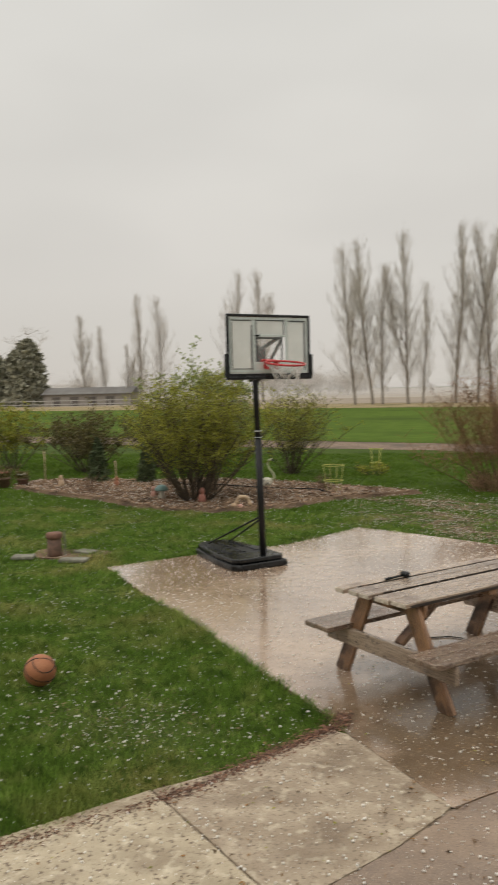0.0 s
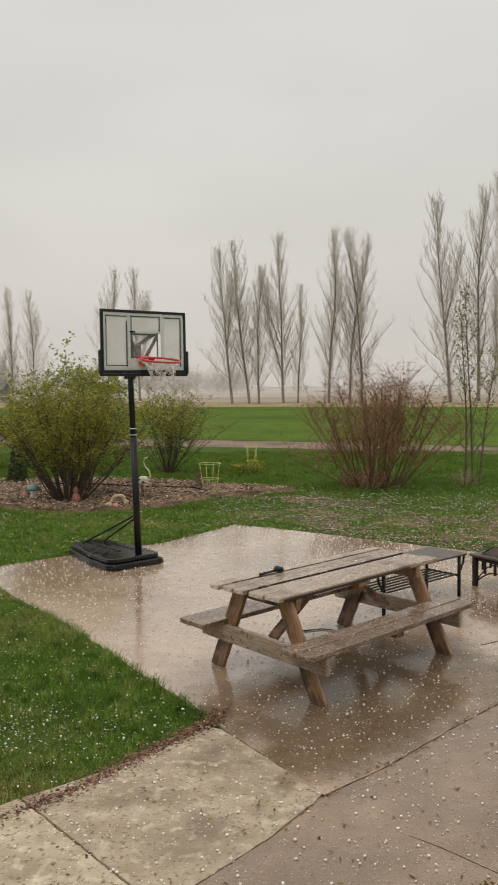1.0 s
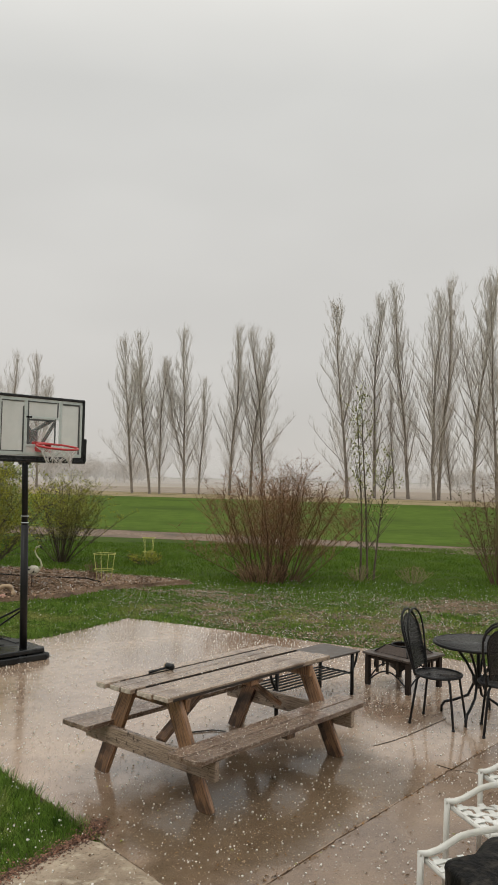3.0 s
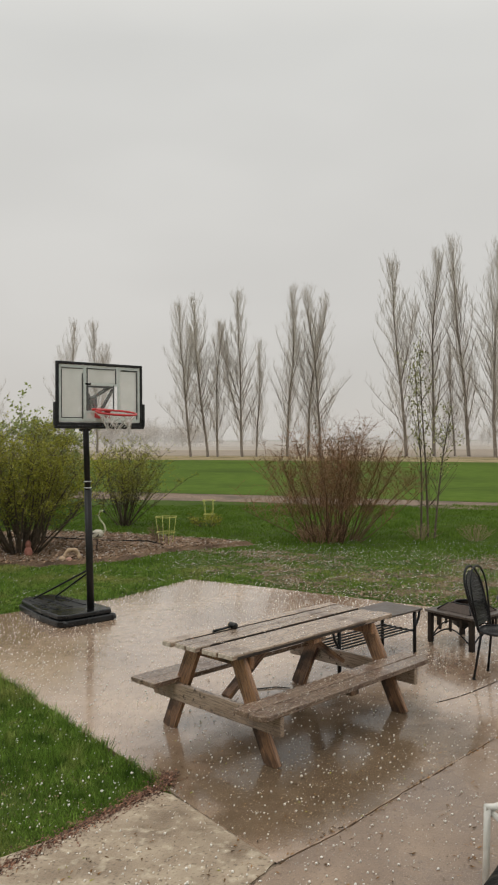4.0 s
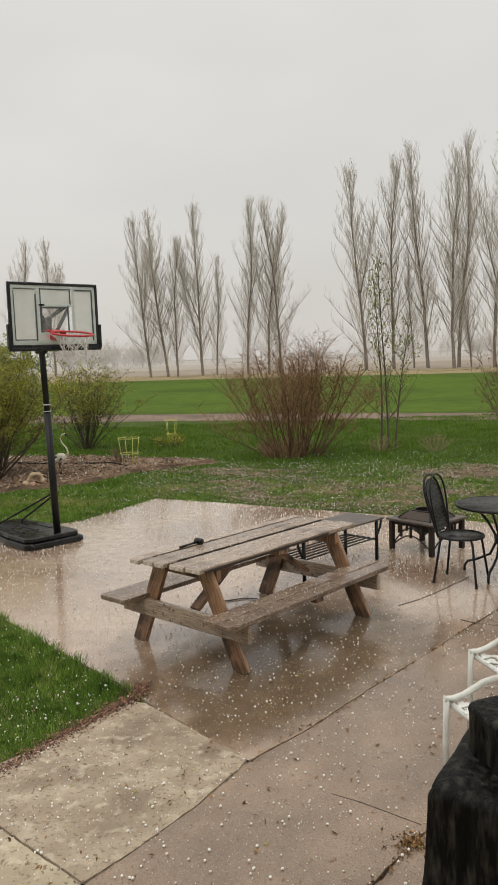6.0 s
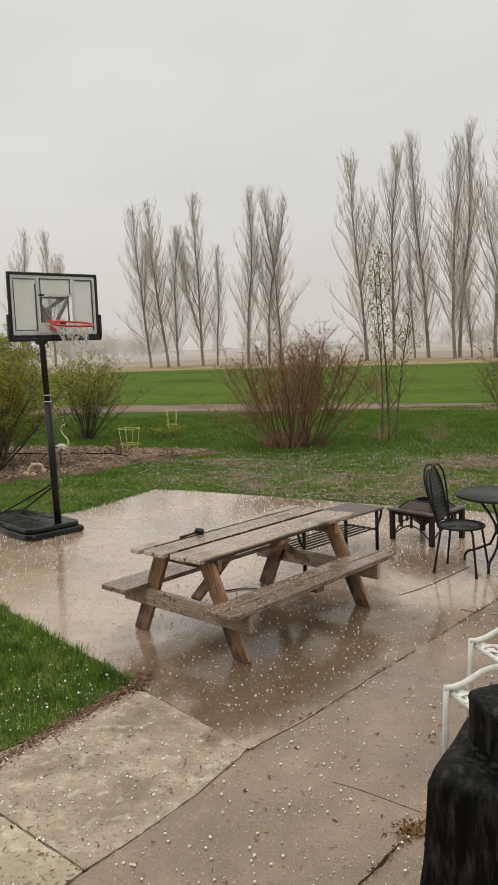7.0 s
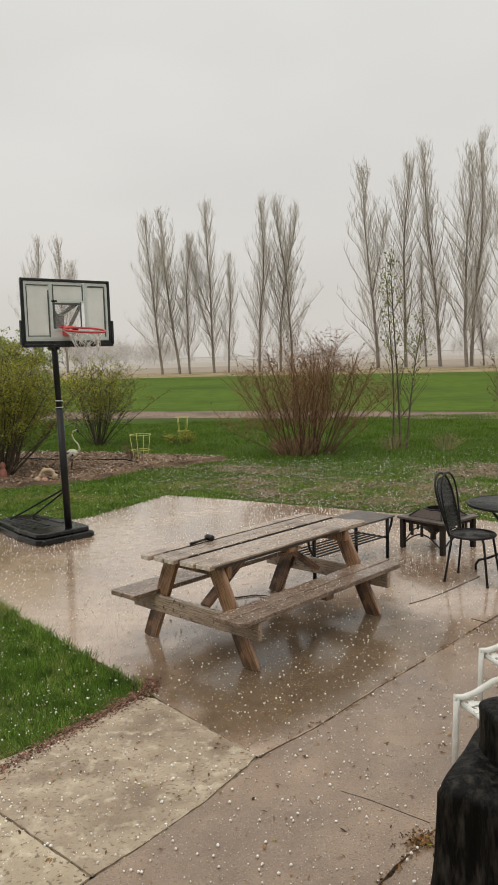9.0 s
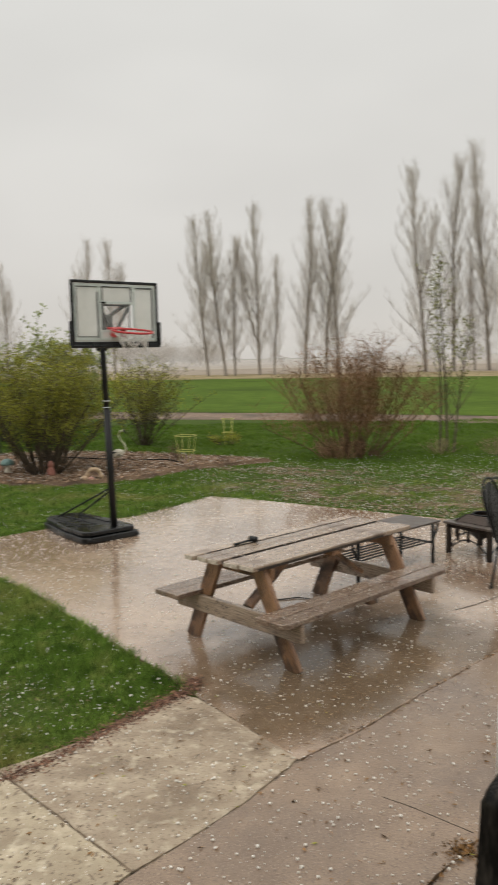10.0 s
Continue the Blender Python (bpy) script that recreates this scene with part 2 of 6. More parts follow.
# ---- mesh helpers ----
class Soup:
    """Vertices and faces gathered for one mesh."""

    def __init__(self):
        self.v, self.f, self.smooth = [], [], []

    def add(self, verts, faces, smooth=False):
        k = len(self.v)
        self.v += [tuple(p) for p in verts]
        self.f += [tuple(i + k for i in q) for q in faces]
        self.smooth += [smooth] * len(faces)
        return self

    def box(self, size, m=None, bevel=0.004):
        """A bevelled box, centred on m."""
        m = m or Matrix()
        x, y, z = (s / 2 for s in size)
        c = min(bevel, x * 0.45, y * 0.45, z * 0.45)
        pts, ids = [], {}
        for sx in (-1, 1):
            for sy in (-1, 1):
                for sz in (-1, 1):
                    for ax in range(3):
                        p = [sx * x, sy * y, sz * z]
                        for k in range(3):
                            if k != ax:
                                p[k] -= (sx, sy, sz)[k] * c
                        ids[sx, sy, sz, ax] = len(pts)
                        pts.append(m @ Vector(p))
        fs = []
        for ax in range(3):
            u, w = (ax + 1) % 3, (ax + 2) % 3
            for s in (-1, 1):
                ring = []
                for a, b in ((-1, -1), (1, -1), (1, 1), (-1, 1)):
                    k = [0, 0, 0]
                    k[ax], k[u], k[w] = s, a, b
                    ring.append(ids[(*k, ax)])
                fs.append(ring if s > 0 else ring[::-1])
        for ax in range(3):
            u, w = (ax + 1) % 3, (ax + 2) % 3
            for a in (-1, 1):
                for b in (-1, 1):
                    k0, k1 = [0, 0, 0], [0, 0, 0]
                    k0[ax], k1[ax] = -1, 1
                    k0[u] = k1[u] = a
                    k0[w] = k1[w] = b
                    q = [ids[(*k0, u)], ids[(*k1, u)], ids[(*k1, w)], ids[(*k0, w)]]
                    fs.append(q if a * b > 0 else q[::-1])
        for sx in (-1, 1):
            for sy in (-1, 1):
                for sz in (-1, 1):
                    q = [ids[sx, sy, sz, k] for k in range(3)]
                    fs.append(q if sx * sy * sz > 0 else q[::-1])
        return self.add(pts, fs)

    def tube(self, pts, radii, n=8, closed=False, caps=True):
        pts = [Vector(p) for p in pts]
        if not hasattr(radii, "__len__"):
            radii = [radii] * len(pts)
        k, ring, up = len(pts), [], None
        verts, faces = [], []
        for i, p in enumerate(pts):
            a = pts[i - 1] if (i or closed) else p
            b = pts[(i + 1) % k] if (i < k - 1 or closed) else p
            d = (b - a).normalized()
            if up is None:
                up = d.orthogonal().normalized()
            else:
                up = up - d * up.dot(d)
                up = up.normalized() if up.length > 1e-6 else d.orthogonal().normalized()
            side = d.cross(up)
            for j in range(n):
                t = 2 * math.pi * j / n
                verts.append(p + (up * math.cos(t) + side * math.sin(t)) * radii[i])
        for i in range(k if closed else k - 1):
            for j in range(n):
                a, b = i * n, ((i + 1) % k) * n
                faces.append((a + j, a + (j + 1) % n, b + (j + 1) % n, b + j))
        if caps and not closed:
            faces.append(tuple(range(n))[::-1])
            faces.append(tuple(range((k - 1) * n, k * n)))
        return self.add(verts, faces, True)

    def lathe(self, profile, centre=(0, 0, 0), n=24, m=None):
        """profile: (radius, height) from bottom to top."""
        m = m or Matrix.Translation(centre)
        verts = [m @ Vector((r * math.cos(2 * math.pi * j / n), r * math.sin(2 * math.pi * j / n), z)) for r, z in profile for j in range(n)]
        faces = [(i * n + j, i * n + (j + 1) % n, (i + 1) * n + (j + 1) % n, (i + 1) * n + j) for i in range(len(profile) - 1) for j in range(n)]
        faces += [tuple(range(n))[::-1], tuple(range((len(profile) - 1) * n, len(profile) * n))]
        return self.add(verts, faces, True)

    def prism(self, outline, z0, z1):
        """An upright slab over a flat outline (counter-clockwise)."""
        k = len(outline)
        verts = [(x, y, z0) for x, y in outline] + [(x, y, z1) for x, y in outline]
        faces = [tuple(range(k))[::-1], tuple(range(k, 2 * k))] + [(i, (i + 1) % k, (i + 1) % k + k, i + k) for i in range(k)]
        return self.add(verts, faces)

    def ribbon(self, pts, across, thick=0.004):
        """A flat strap along pts; across: half its width, as a vector."""
        k, w, d = len(pts), Vector(across), Vector((0, 0, thick))
        verts = [q for p in pts for q in (Vector(p) - w, Vector(p) + w, Vector(p) + w - d, Vector(p) - w - d)]
        faces = [(4 * i + a, 4 * i + (a + 1) % 4, 4 * i + 4 + (a + 1) % 4, 4 * i + 4 + a) for i in range(k - 1) for a in range(4)]
        return self.add(verts, faces + [(0, 3, 2, 1), (4 * k - 4, 4 * k - 3, 4 * k - 2, 4 * k - 1)])

    def mesh(self, name):
        me = bpy.data.meshes.new(name)
        me.from_pydata(self.v, [], self.f)
        me.polygons.foreach_set("use_smooth", self.smooth)
        me.update()
        return me


def part(name, soup, material, parent=None, label="", m=None):
    me = soup.mesh(name) if isinstance(soup, Soup) else soup
    if not me.materials:
        me.materials.append(material)
    ob = new(name, me)
    if m is not None:
        ob.matrix_basis = m
    if parent is not None:
        ob.parent = parent
    if label:
        ob["label"] = label
    return ob


def thing(name, m, label, category, group="", kind=""):
    ob = new(name)
    ob.empty_display_size = 0.1
    ob.matrix_basis = m
    return tagged(ob, label, category, group, kind)


def sheet(name, verts, quads, material, smooth=False):
    """One mesh from arrays of corners and faces."""
    me = bpy.data.meshes.new(name)
    verts, quads = np.asarray(verts, np.float32), np.asarray(quads, np.int32)
    k = quads.shape[1]
    me.vertices.add(len(verts))
    me.vertices.foreach_set("co", verts.ravel())
    me.loops.add(quads.size)
    me.loops.foreach_set("vertex_index", quads.ravel())
    me.polygons.add(len(quads))
    me.polygons.foreach_set("loop_start", np.arange(0, quads.size, k, dtype=np.int32))
    me.polygons.foreach_set("use_smooth", np.full(len(quads), smooth))
    me.update(calc_edges=True)
    me.materials.append(material)
    return new(name, me)


def inside(poly, p):
    """Which of the points p (n, 2) lie in the outline."""
    x, y = p[:, 0], p[:, 1]
    hit = np.zeros(len(p), bool)
    for (x0, y0), (x1, y1) in zip(poly, poly[1:] + poly[:1]):
        cross = (y0 > y) != (y1 > y)
        with np.errstate(divide="ignore", invalid="ignore"):
            hit ^= cross & (x < (x1 - x0) * (y - y0) / (y1 - y0) + x0)
    return hit

# ---- ground, fields, patio ----
PATIO = [(-0.72, 4.90), (-0.86, 5.12), (-1.15, 5.45), (-1.46, 5.80), (-1.93, 6.38), (-2.54, 7.11), (-3.36, 7.96), (-4.40, 9.20), (-3.48, 10.12), (-2.39, 11.0),
         (-1.55, 12.55), (-0.6, 12.05), (0.5, 11.4), (1.4, 10.85), (2.85, 10.05), (3.6, 9.3), (4.4, 7.8), (4.6, 5.0), (3.4, 3.0), (2.0, 1.2)]
LAWN_EDGE = [(-0.88, 5.12), (-1.16, 4.60), (-1.42, 4.21), (-1.74, 3.87), (-2.06, 3.51), (-2.40, 3.18), (-3.2, 2.4), (-4.0, 1.6)]
BED = [(-10.5, 16.9), (-8.88, 15.9), (-7.28, 15.1), (-5.96, 14.1), (-5.4, 13.82), (-4.36, 13.8), (-3.04, 14.55), (-2.4, 15.7), (-1.25, 16.4), (-0.7, 16.9),
       (-1.7, 17.4), (-3.8, 18.4), (-5.6, 18.9), (-7.7, 18.5), (-9.6, 18.6), (-10.8, 18.2)]

gs = Soup()
xs = [-3000, -400, -120, -40, -12, 0, 12, 40, 120, 400, 3000]
ys = [-200, -40, 0, 10, 20, 40, 80, 160, 400, 1000, 4500]
gs.add([(x, y, -0.025) for y in ys for x in xs], [(j * 11 + i, j * 11 + i + 1, j * 11 + i + 12, j * 11 + i + 11) for j in range(10) for i in range(10)])
tagged(part("ground", gs, SOIL), "green spring lawn reaching to the fields", "ground", kind="structure")


def strip(name, near, far, z, material, label, category):
    """A sheet between two lines of (x, y) points."""
    s, k = Soup(), len(near)
    s.add([(x, y, z) for x, y in near] + [(x, y, z) for x, y in far], [(i, i + 1, k + i + 1, k + i) for i in range(k - 1)])
    return tagged(part(name, s, material), label, category, kind="structure")


TRACK_NEAR = [(-80, 47.0), (-20, 33.6), (-4.8, 29.4), (-0.9, 28.4), (7.4, 25.0), (20, 20.5), (60, 6)]
TRACK_FAR = [(-80, 52.0), (-20, 38.0), (-5.5, 33.4), (-1.0, 31.9), (8.3, 27.8), (20, 23.5), (60, 9)]
strip("gravel_track", TRACK_NEAR, TRACK_FAR, -0.018, GRAVEL, "grey gravel farm track between lawn and crop field", "track")
strip("crop_field", TRACK_FAR, [(-160, 118), (-60, 100), (-9, 88), (0, 85), (21, 76), (60, 60), (140, 28)], -0.006, FIELD, "flat green field of young crop", "field")
strip("field_margin", [(-160, 118), (-60, 100), (-9, 88), (0, 85), (21, 76), (60, 60), (140, 28)], [(-200, 170), (-60, 126), (-9, 112), (0, 108), (21, 100), (70, 86), (170, 60)],
      0.01, STUBBLE, "pale dry grass margin under the poplars", "field")
strip("far_field", [(-200, 170), (-60, 126), (-9, 112), (0, 108), (21, 100), (70, 86), (170, 60)], [(-1500, 1400), (-500, 1400), (-90, 1400), (0, 1400), (210, 1400), (700, 1400), (1900, 1400)],
      0.02, PLOUGHED, "flat bare brown field fading into mist", "field")

# concrete slabs; the joints between them are narrow gaps over dark dirt
J = (-0.05, 4.11)
patio = thing("patio", Matrix(), "rain-wet brown concrete patio with dirty joints", "patio", kind="structure")
CR = [J, (0.30, 4.46), (0.75, 5.0), (1.25, 5.57), (1.74, 6.14), (3.2, 7.75), (3.9, 8.6)]


def shifted(line, d):
    out = []
    for i, (x, y) in enumerate(line):
        a, b = line[max(i - 1, 0)], line[min(i + 1, len(line) - 1)]
        tx, ty = b[0] - a[0], b[1] - a[1]
        k = math.hypot(tx, ty)
        out.append((x - ty / k * d, y + tx / k * d))
    return out


def worn_edge(poly, seed, amp=0.0045):
    """The outline with its edges chipped."""
    out, rnd = [], random.Random(seed)
    for (x0, y0), (x1, y1) in zip(poly, poly[1:] + poly[:1]):
        k = max(1, int(math.hypot(x1 - x0, y1 - y0) / 0.05))
        for i in range(k):
            a = amp * (1 if rnd.random() < 0.8 else 2.2)
            out.append((x0 + (x1 - x0) * i / k + rnd.uniform(-a, a), y0 + (y1 - y0) * i / k + rnd.uniform(-a, a)))
    return out


up_line, low_line = shifted(CR, 0.007), shifted(CR, -0.007)
top_slab = PATIO[:15] + [(3.5, 9.4)] + up_line[::-1]
part("slab", Soup().prism(worn_edge(top_slab, 1)[::-1], -0.12, 0.0), WET, patio)
right_slab = low_line + [(4.6, 9.35), (4.6, 8.0), (0.76, 3.42), (0.40, 2.99), (-3.13, -1.28), (-3.96, -1.28), (-0.757, 3.115), (-0.555, 3.36), (-0.31, 3.68)]
part("slab", Soup().prism(worn_edge(right_slab, 2)[::-1], -0.12, 0.003), WET_BROWN, patio, "browner wet concrete slab")
part("slab", Soup().prism(worn_edge([(0.765, 3.416), (4.6, 7.993), (4.6, -1.28), (-3.125, -1.28), (0.404, 2.986)], 5)[::-1], -0.12, -0.004), WET_BROWN, patio, "browner wet concrete slab")
part("slab", Soup().prism(worn_edge([(-0.73, 4.885), (-0.068, 4.118), (-0.316, 3.688), (-0.563, 3.367), (-0.766, 3.127), (-1.70, 3.95), (-1.47, 4.15), (-1.22, 4.40), (-1.01, 4.70), (-0.84, 4.93)], 3, 0.003)[::-1], -0.12, 0.004), DRY, patio, "paler damp concrete slab")
part("slab", Soup().prism(worn_edge([(-0.774, 3.115), (-3.98, -1.28), (-6.6, -1.28), (-2.46, 3.14), (-1.712, 3.937)], 4, 0.003)[::-1], -0.12, 0.006), DRY_PALE, patio, "paler damp concrete slab")
bed_base = Soup().prism([(-4.35, 9.2), (-1.55, 12.48), (3.5, 9.4), (4.55, 9.2), (4.55, -1.28), (-6.4, -1.28), (-2.3, 3.2), (-1.62, 3.95), (-1.0, 4.66), (-0.74, 4.95)][::-1], -0.2, -0.022)
for line in ([(-0.765, 3.12), (-1.705, 3.94)], [(-0.05, 4.112), (-0.313, 3.684), (-0.559, 3.363), (-0.762, 3.12), (-3.97, -1.27)], [(-0.73, 4.885), (-0.05, 4.112)]):
    part("joint_fill", Soup().prism((shifted(line, 0.02) + shifted(line, -0.02)[::-1])[::-1], -0.02, -0.0035), JOINT_FILL, patio, "brown grit packed in the joint")
part("joint_bed", bed_base, JOINT, patio, "dark dirt in the joints")

pn, pl = PUDDLE.node_tree.nodes, PUDDLE.node_tree.links
p_tc, p_mp, p_gr, p_nz = pn.new("ShaderNodeTexCoord"), pn.new("ShaderNodeMapping"), pn.new("ShaderNodeVectorMath"), pn.new("ShaderNodeTexNoise")
p_mp.vector_type = "TEXTURE"
p_mp.inputs["Location"].default_value = (0.26, 5.52, 0)
p_mp.inputs["Rotation"].default_value = (0, 0, radians(47))
p_mp.inputs["Scale"].default_value = (1.85, 1.15, 1)
p_gr.operation = "LENGTH"
p_nz.inputs["Scale"].default_value = 2.6
p_nz.inputs["Detail"].default_value = 6.0
p_ad, p_rg = pn.new("ShaderNodeMath"), pn.new("ShaderNodeMapRange")
p_tr, p_mx = pn.new("ShaderNodeBsdfTransparent"), pn.new("ShaderNodeMixShader")
p_rg.interpolation_type = "SMOOTHSTEP"
p_rg.inputs["From Min"].default_value, p_rg.inputs["From Max"].default_value = 0.95, 1.5
p_rg.inputs["To Min"].default_value, p_rg.inputs["To Max"].default_value = 0.62, 0.0
pl.new(p_tc.outputs["Object"], p_mp.inputs["Vector"])
pl.new(p_mp.outputs["Vector"], p_gr.inputs[0])
pl.new(p_tc.outputs["Object"], p_nz.inputs["Vector"])
pl.new(p_gr.outputs["Value"], p_ad.inputs[0])
pl.new(p_nz.outputs["Fac"], p_ad.inputs[1])
pl.new(p_ad.outputs[0], p_rg.inputs["Value"])
pl.new(p_rg.outputs["Result"], p_mx.inputs[0])
pl.new(p_tr.outputs[0], p_mx.inputs[1])
pl.new(pn["Principled BSDF"].outputs[0], p_mx.inputs[2])
pl.new(p_mx.outputs[0], pn["Material Output"].inputs["Surface"])
ring = [(-1.5, 5.9), (-0.73, 4.895), (-0.055, 4.125), (0.292, 4.468), (0.742, 5.008), (1.242, 5.578), (1.732, 6.148), (2.9, 7.44), (1.3, 8.3), (-0.2, 8.0)]
tagged(part("puddle", Soup().add([(x, y, 0.0045) for x, y in ring], [tuple(range(len(ring)))]), PUDDLE), "shallow brown rain puddle under the picnic table", "puddle", kind="structure")


# ---- picnic table ----
def picnic_table(m):
    t = thing("picnic_table", m, "weathered brown wooden picnic table with attached benches, wet with rain", "picnic table")
    L, H = 1.95, 0.733
    rnd = random.Random(4)
    # five weathered boards; the gaps between them have opened unevenly
    for y0, y1, up, x0, x1 in ((-0.315, -0.163, 0.003, -0.905, 0.985), (-0.158, -0.006, 0.0, -0.917, 0.955), (0.036, 0.144, 0.001, -0.936, 0.99), (0.147, 0.252, 0.002, -0.946, 0.97), (0.286, 0.385, 0.0, -0.962, 0.985)):
        # thin black strips put shade into the wide gaps and the front edge
        if y0 in (0.036, 0.286):
            part("shade_strip", Soup().box((x1 - x0 - 0.16, 0.003, 0.032), None, 0.001), GAP_SHADE, t, "black strip painting shade along a wet board edge", m=pose((x0 + x1) / 2 + 0.06, y0 - 0.0005, H - 0.019 + up))
        if y0 == -0.315:
            part("shade_strip", Soup().box((x1 - x0 - 0.05, 0.003, 0.02), None, 0.001), GAP_SHADE, t, "black strip painting shade along a wet board edge", m=pose((x0 + x1) / 2 + 0.02, y0 - 0.0005, H - 0.027 + up))
        part("tabletop_board", Soup().box((x1 - x0, y1 - y0, 0.038), None, 0.006), WOOD, t, m=pose((x0 + x1) / 2, (y0 + y1) / 2, H - 0.019 + up, rnd.uniform(-0.9, 0.9), 0, rnd.uniform(-0.25, 0.25)))
        part("end_grain", Soup().box((0.004, y1 - y0 - 0.008, 0.03), None, 0.001), END_GRAIN, t, "pale bleached sawn end", m=pose(x0 - 0.001, (y0 + y1) / 2, H - 0.019 + up))
    for s in (-1, 1):
        for k in (0, 1):
            y = s * (0.685 - 0.07 - 0.147 * k)
            hl, hw, cr = (L + 0.05) / 2, 0.0695, 0.075 if k == 0 and s < 0 else 0.012
            o = []
            for cx, cy, a0, r in ((hl, -hw, -90, cr), (hl, hw, 0, 0.012), (-hl, hw, 90, 0.012), (-hl, -hw, 180, cr)):
                o += [(cx - math.copysign(r, cx) + r * math.cos(radians(a0 + u)), cy - math.copysign(r, cy) + r * math.sin(radians(a0 + u))) for u in range(0, 91, 18)]
            bo = part("bench_board", Soup().prism(o, -0.019, 0.019), WOOD_BENCH, t, "wet brown weathered board", m=pose(0.012 if s < 0 else -0.035, y, 0.417 - 0.019 + 0.002 * k, rnd.uniform(-1, 1), 0, 0 if s < 0 else 180))
            bv = bo.modifiers.new("soft", "BEVEL")
            bv.width, bv.segments, bv.limit_method = 0.005, 2, "ANGLE"
    for e in (-1, 1):
        x = e * 0.755
        for s in (-1, 1):
            a, b = Vector((x, s * 0.555, 0.0)), Vector((x, s * 0.225 + 0.02, H - 0.04))
            d = b - a
            ang = math.degrees(math.atan2(-d.y, d.z))
            part("leg", Soup().box((0.04, 0.135, d.length + 0.03), None, 0.005), WOOD_LEG, t, m=pose(*((a + b) / 2), ang, 0, 0))
        part("bench_support", Soup().box((1.36, 0.04, 0.135), None, 0.006), WOOD, t, m=pose(x + e * 0.041, 0, 0.417 - 0.038 - 0.068, 0, 0, 90))
        part("top_cleat", Soup().box((0.04, 0.64, 0.09), None, 0.006), WOOD_LEG, t, m=pose(x - e * 0.041, 0, H - 0.038 - 0.047))
        a, b = Vector((x - e * 0.08, 0, 0.33)), Vector((e * 0.16, 0, H - 0.05))
        d = b - a
        part("brace", Soup().box((0.038, 0.088, d.length), None, 0.005), WOOD_LEG, t, m=pose(*((a + b) / 2), 0, math.degrees(math.atan2(d.x, d.z)), 0))
    part("middle_cleat", Soup().box((0.09, 0.62, 0.038), None, 0.005), WOOD_LEG, t, m=pose(0, 0, H - 0.038 - 0.02))
    for s in (-1, 1):
        part("bench_cleat", Soup().box((0.09, 0.27, 0.038), None, 0.005), WOOD_LEG, t, m=pose(0, s * 0.54, 0.417 - 0.038 - 0.02))
    return t


picnic_table(pose(0.0, 6.266, 0, 0, 0, 47.7))


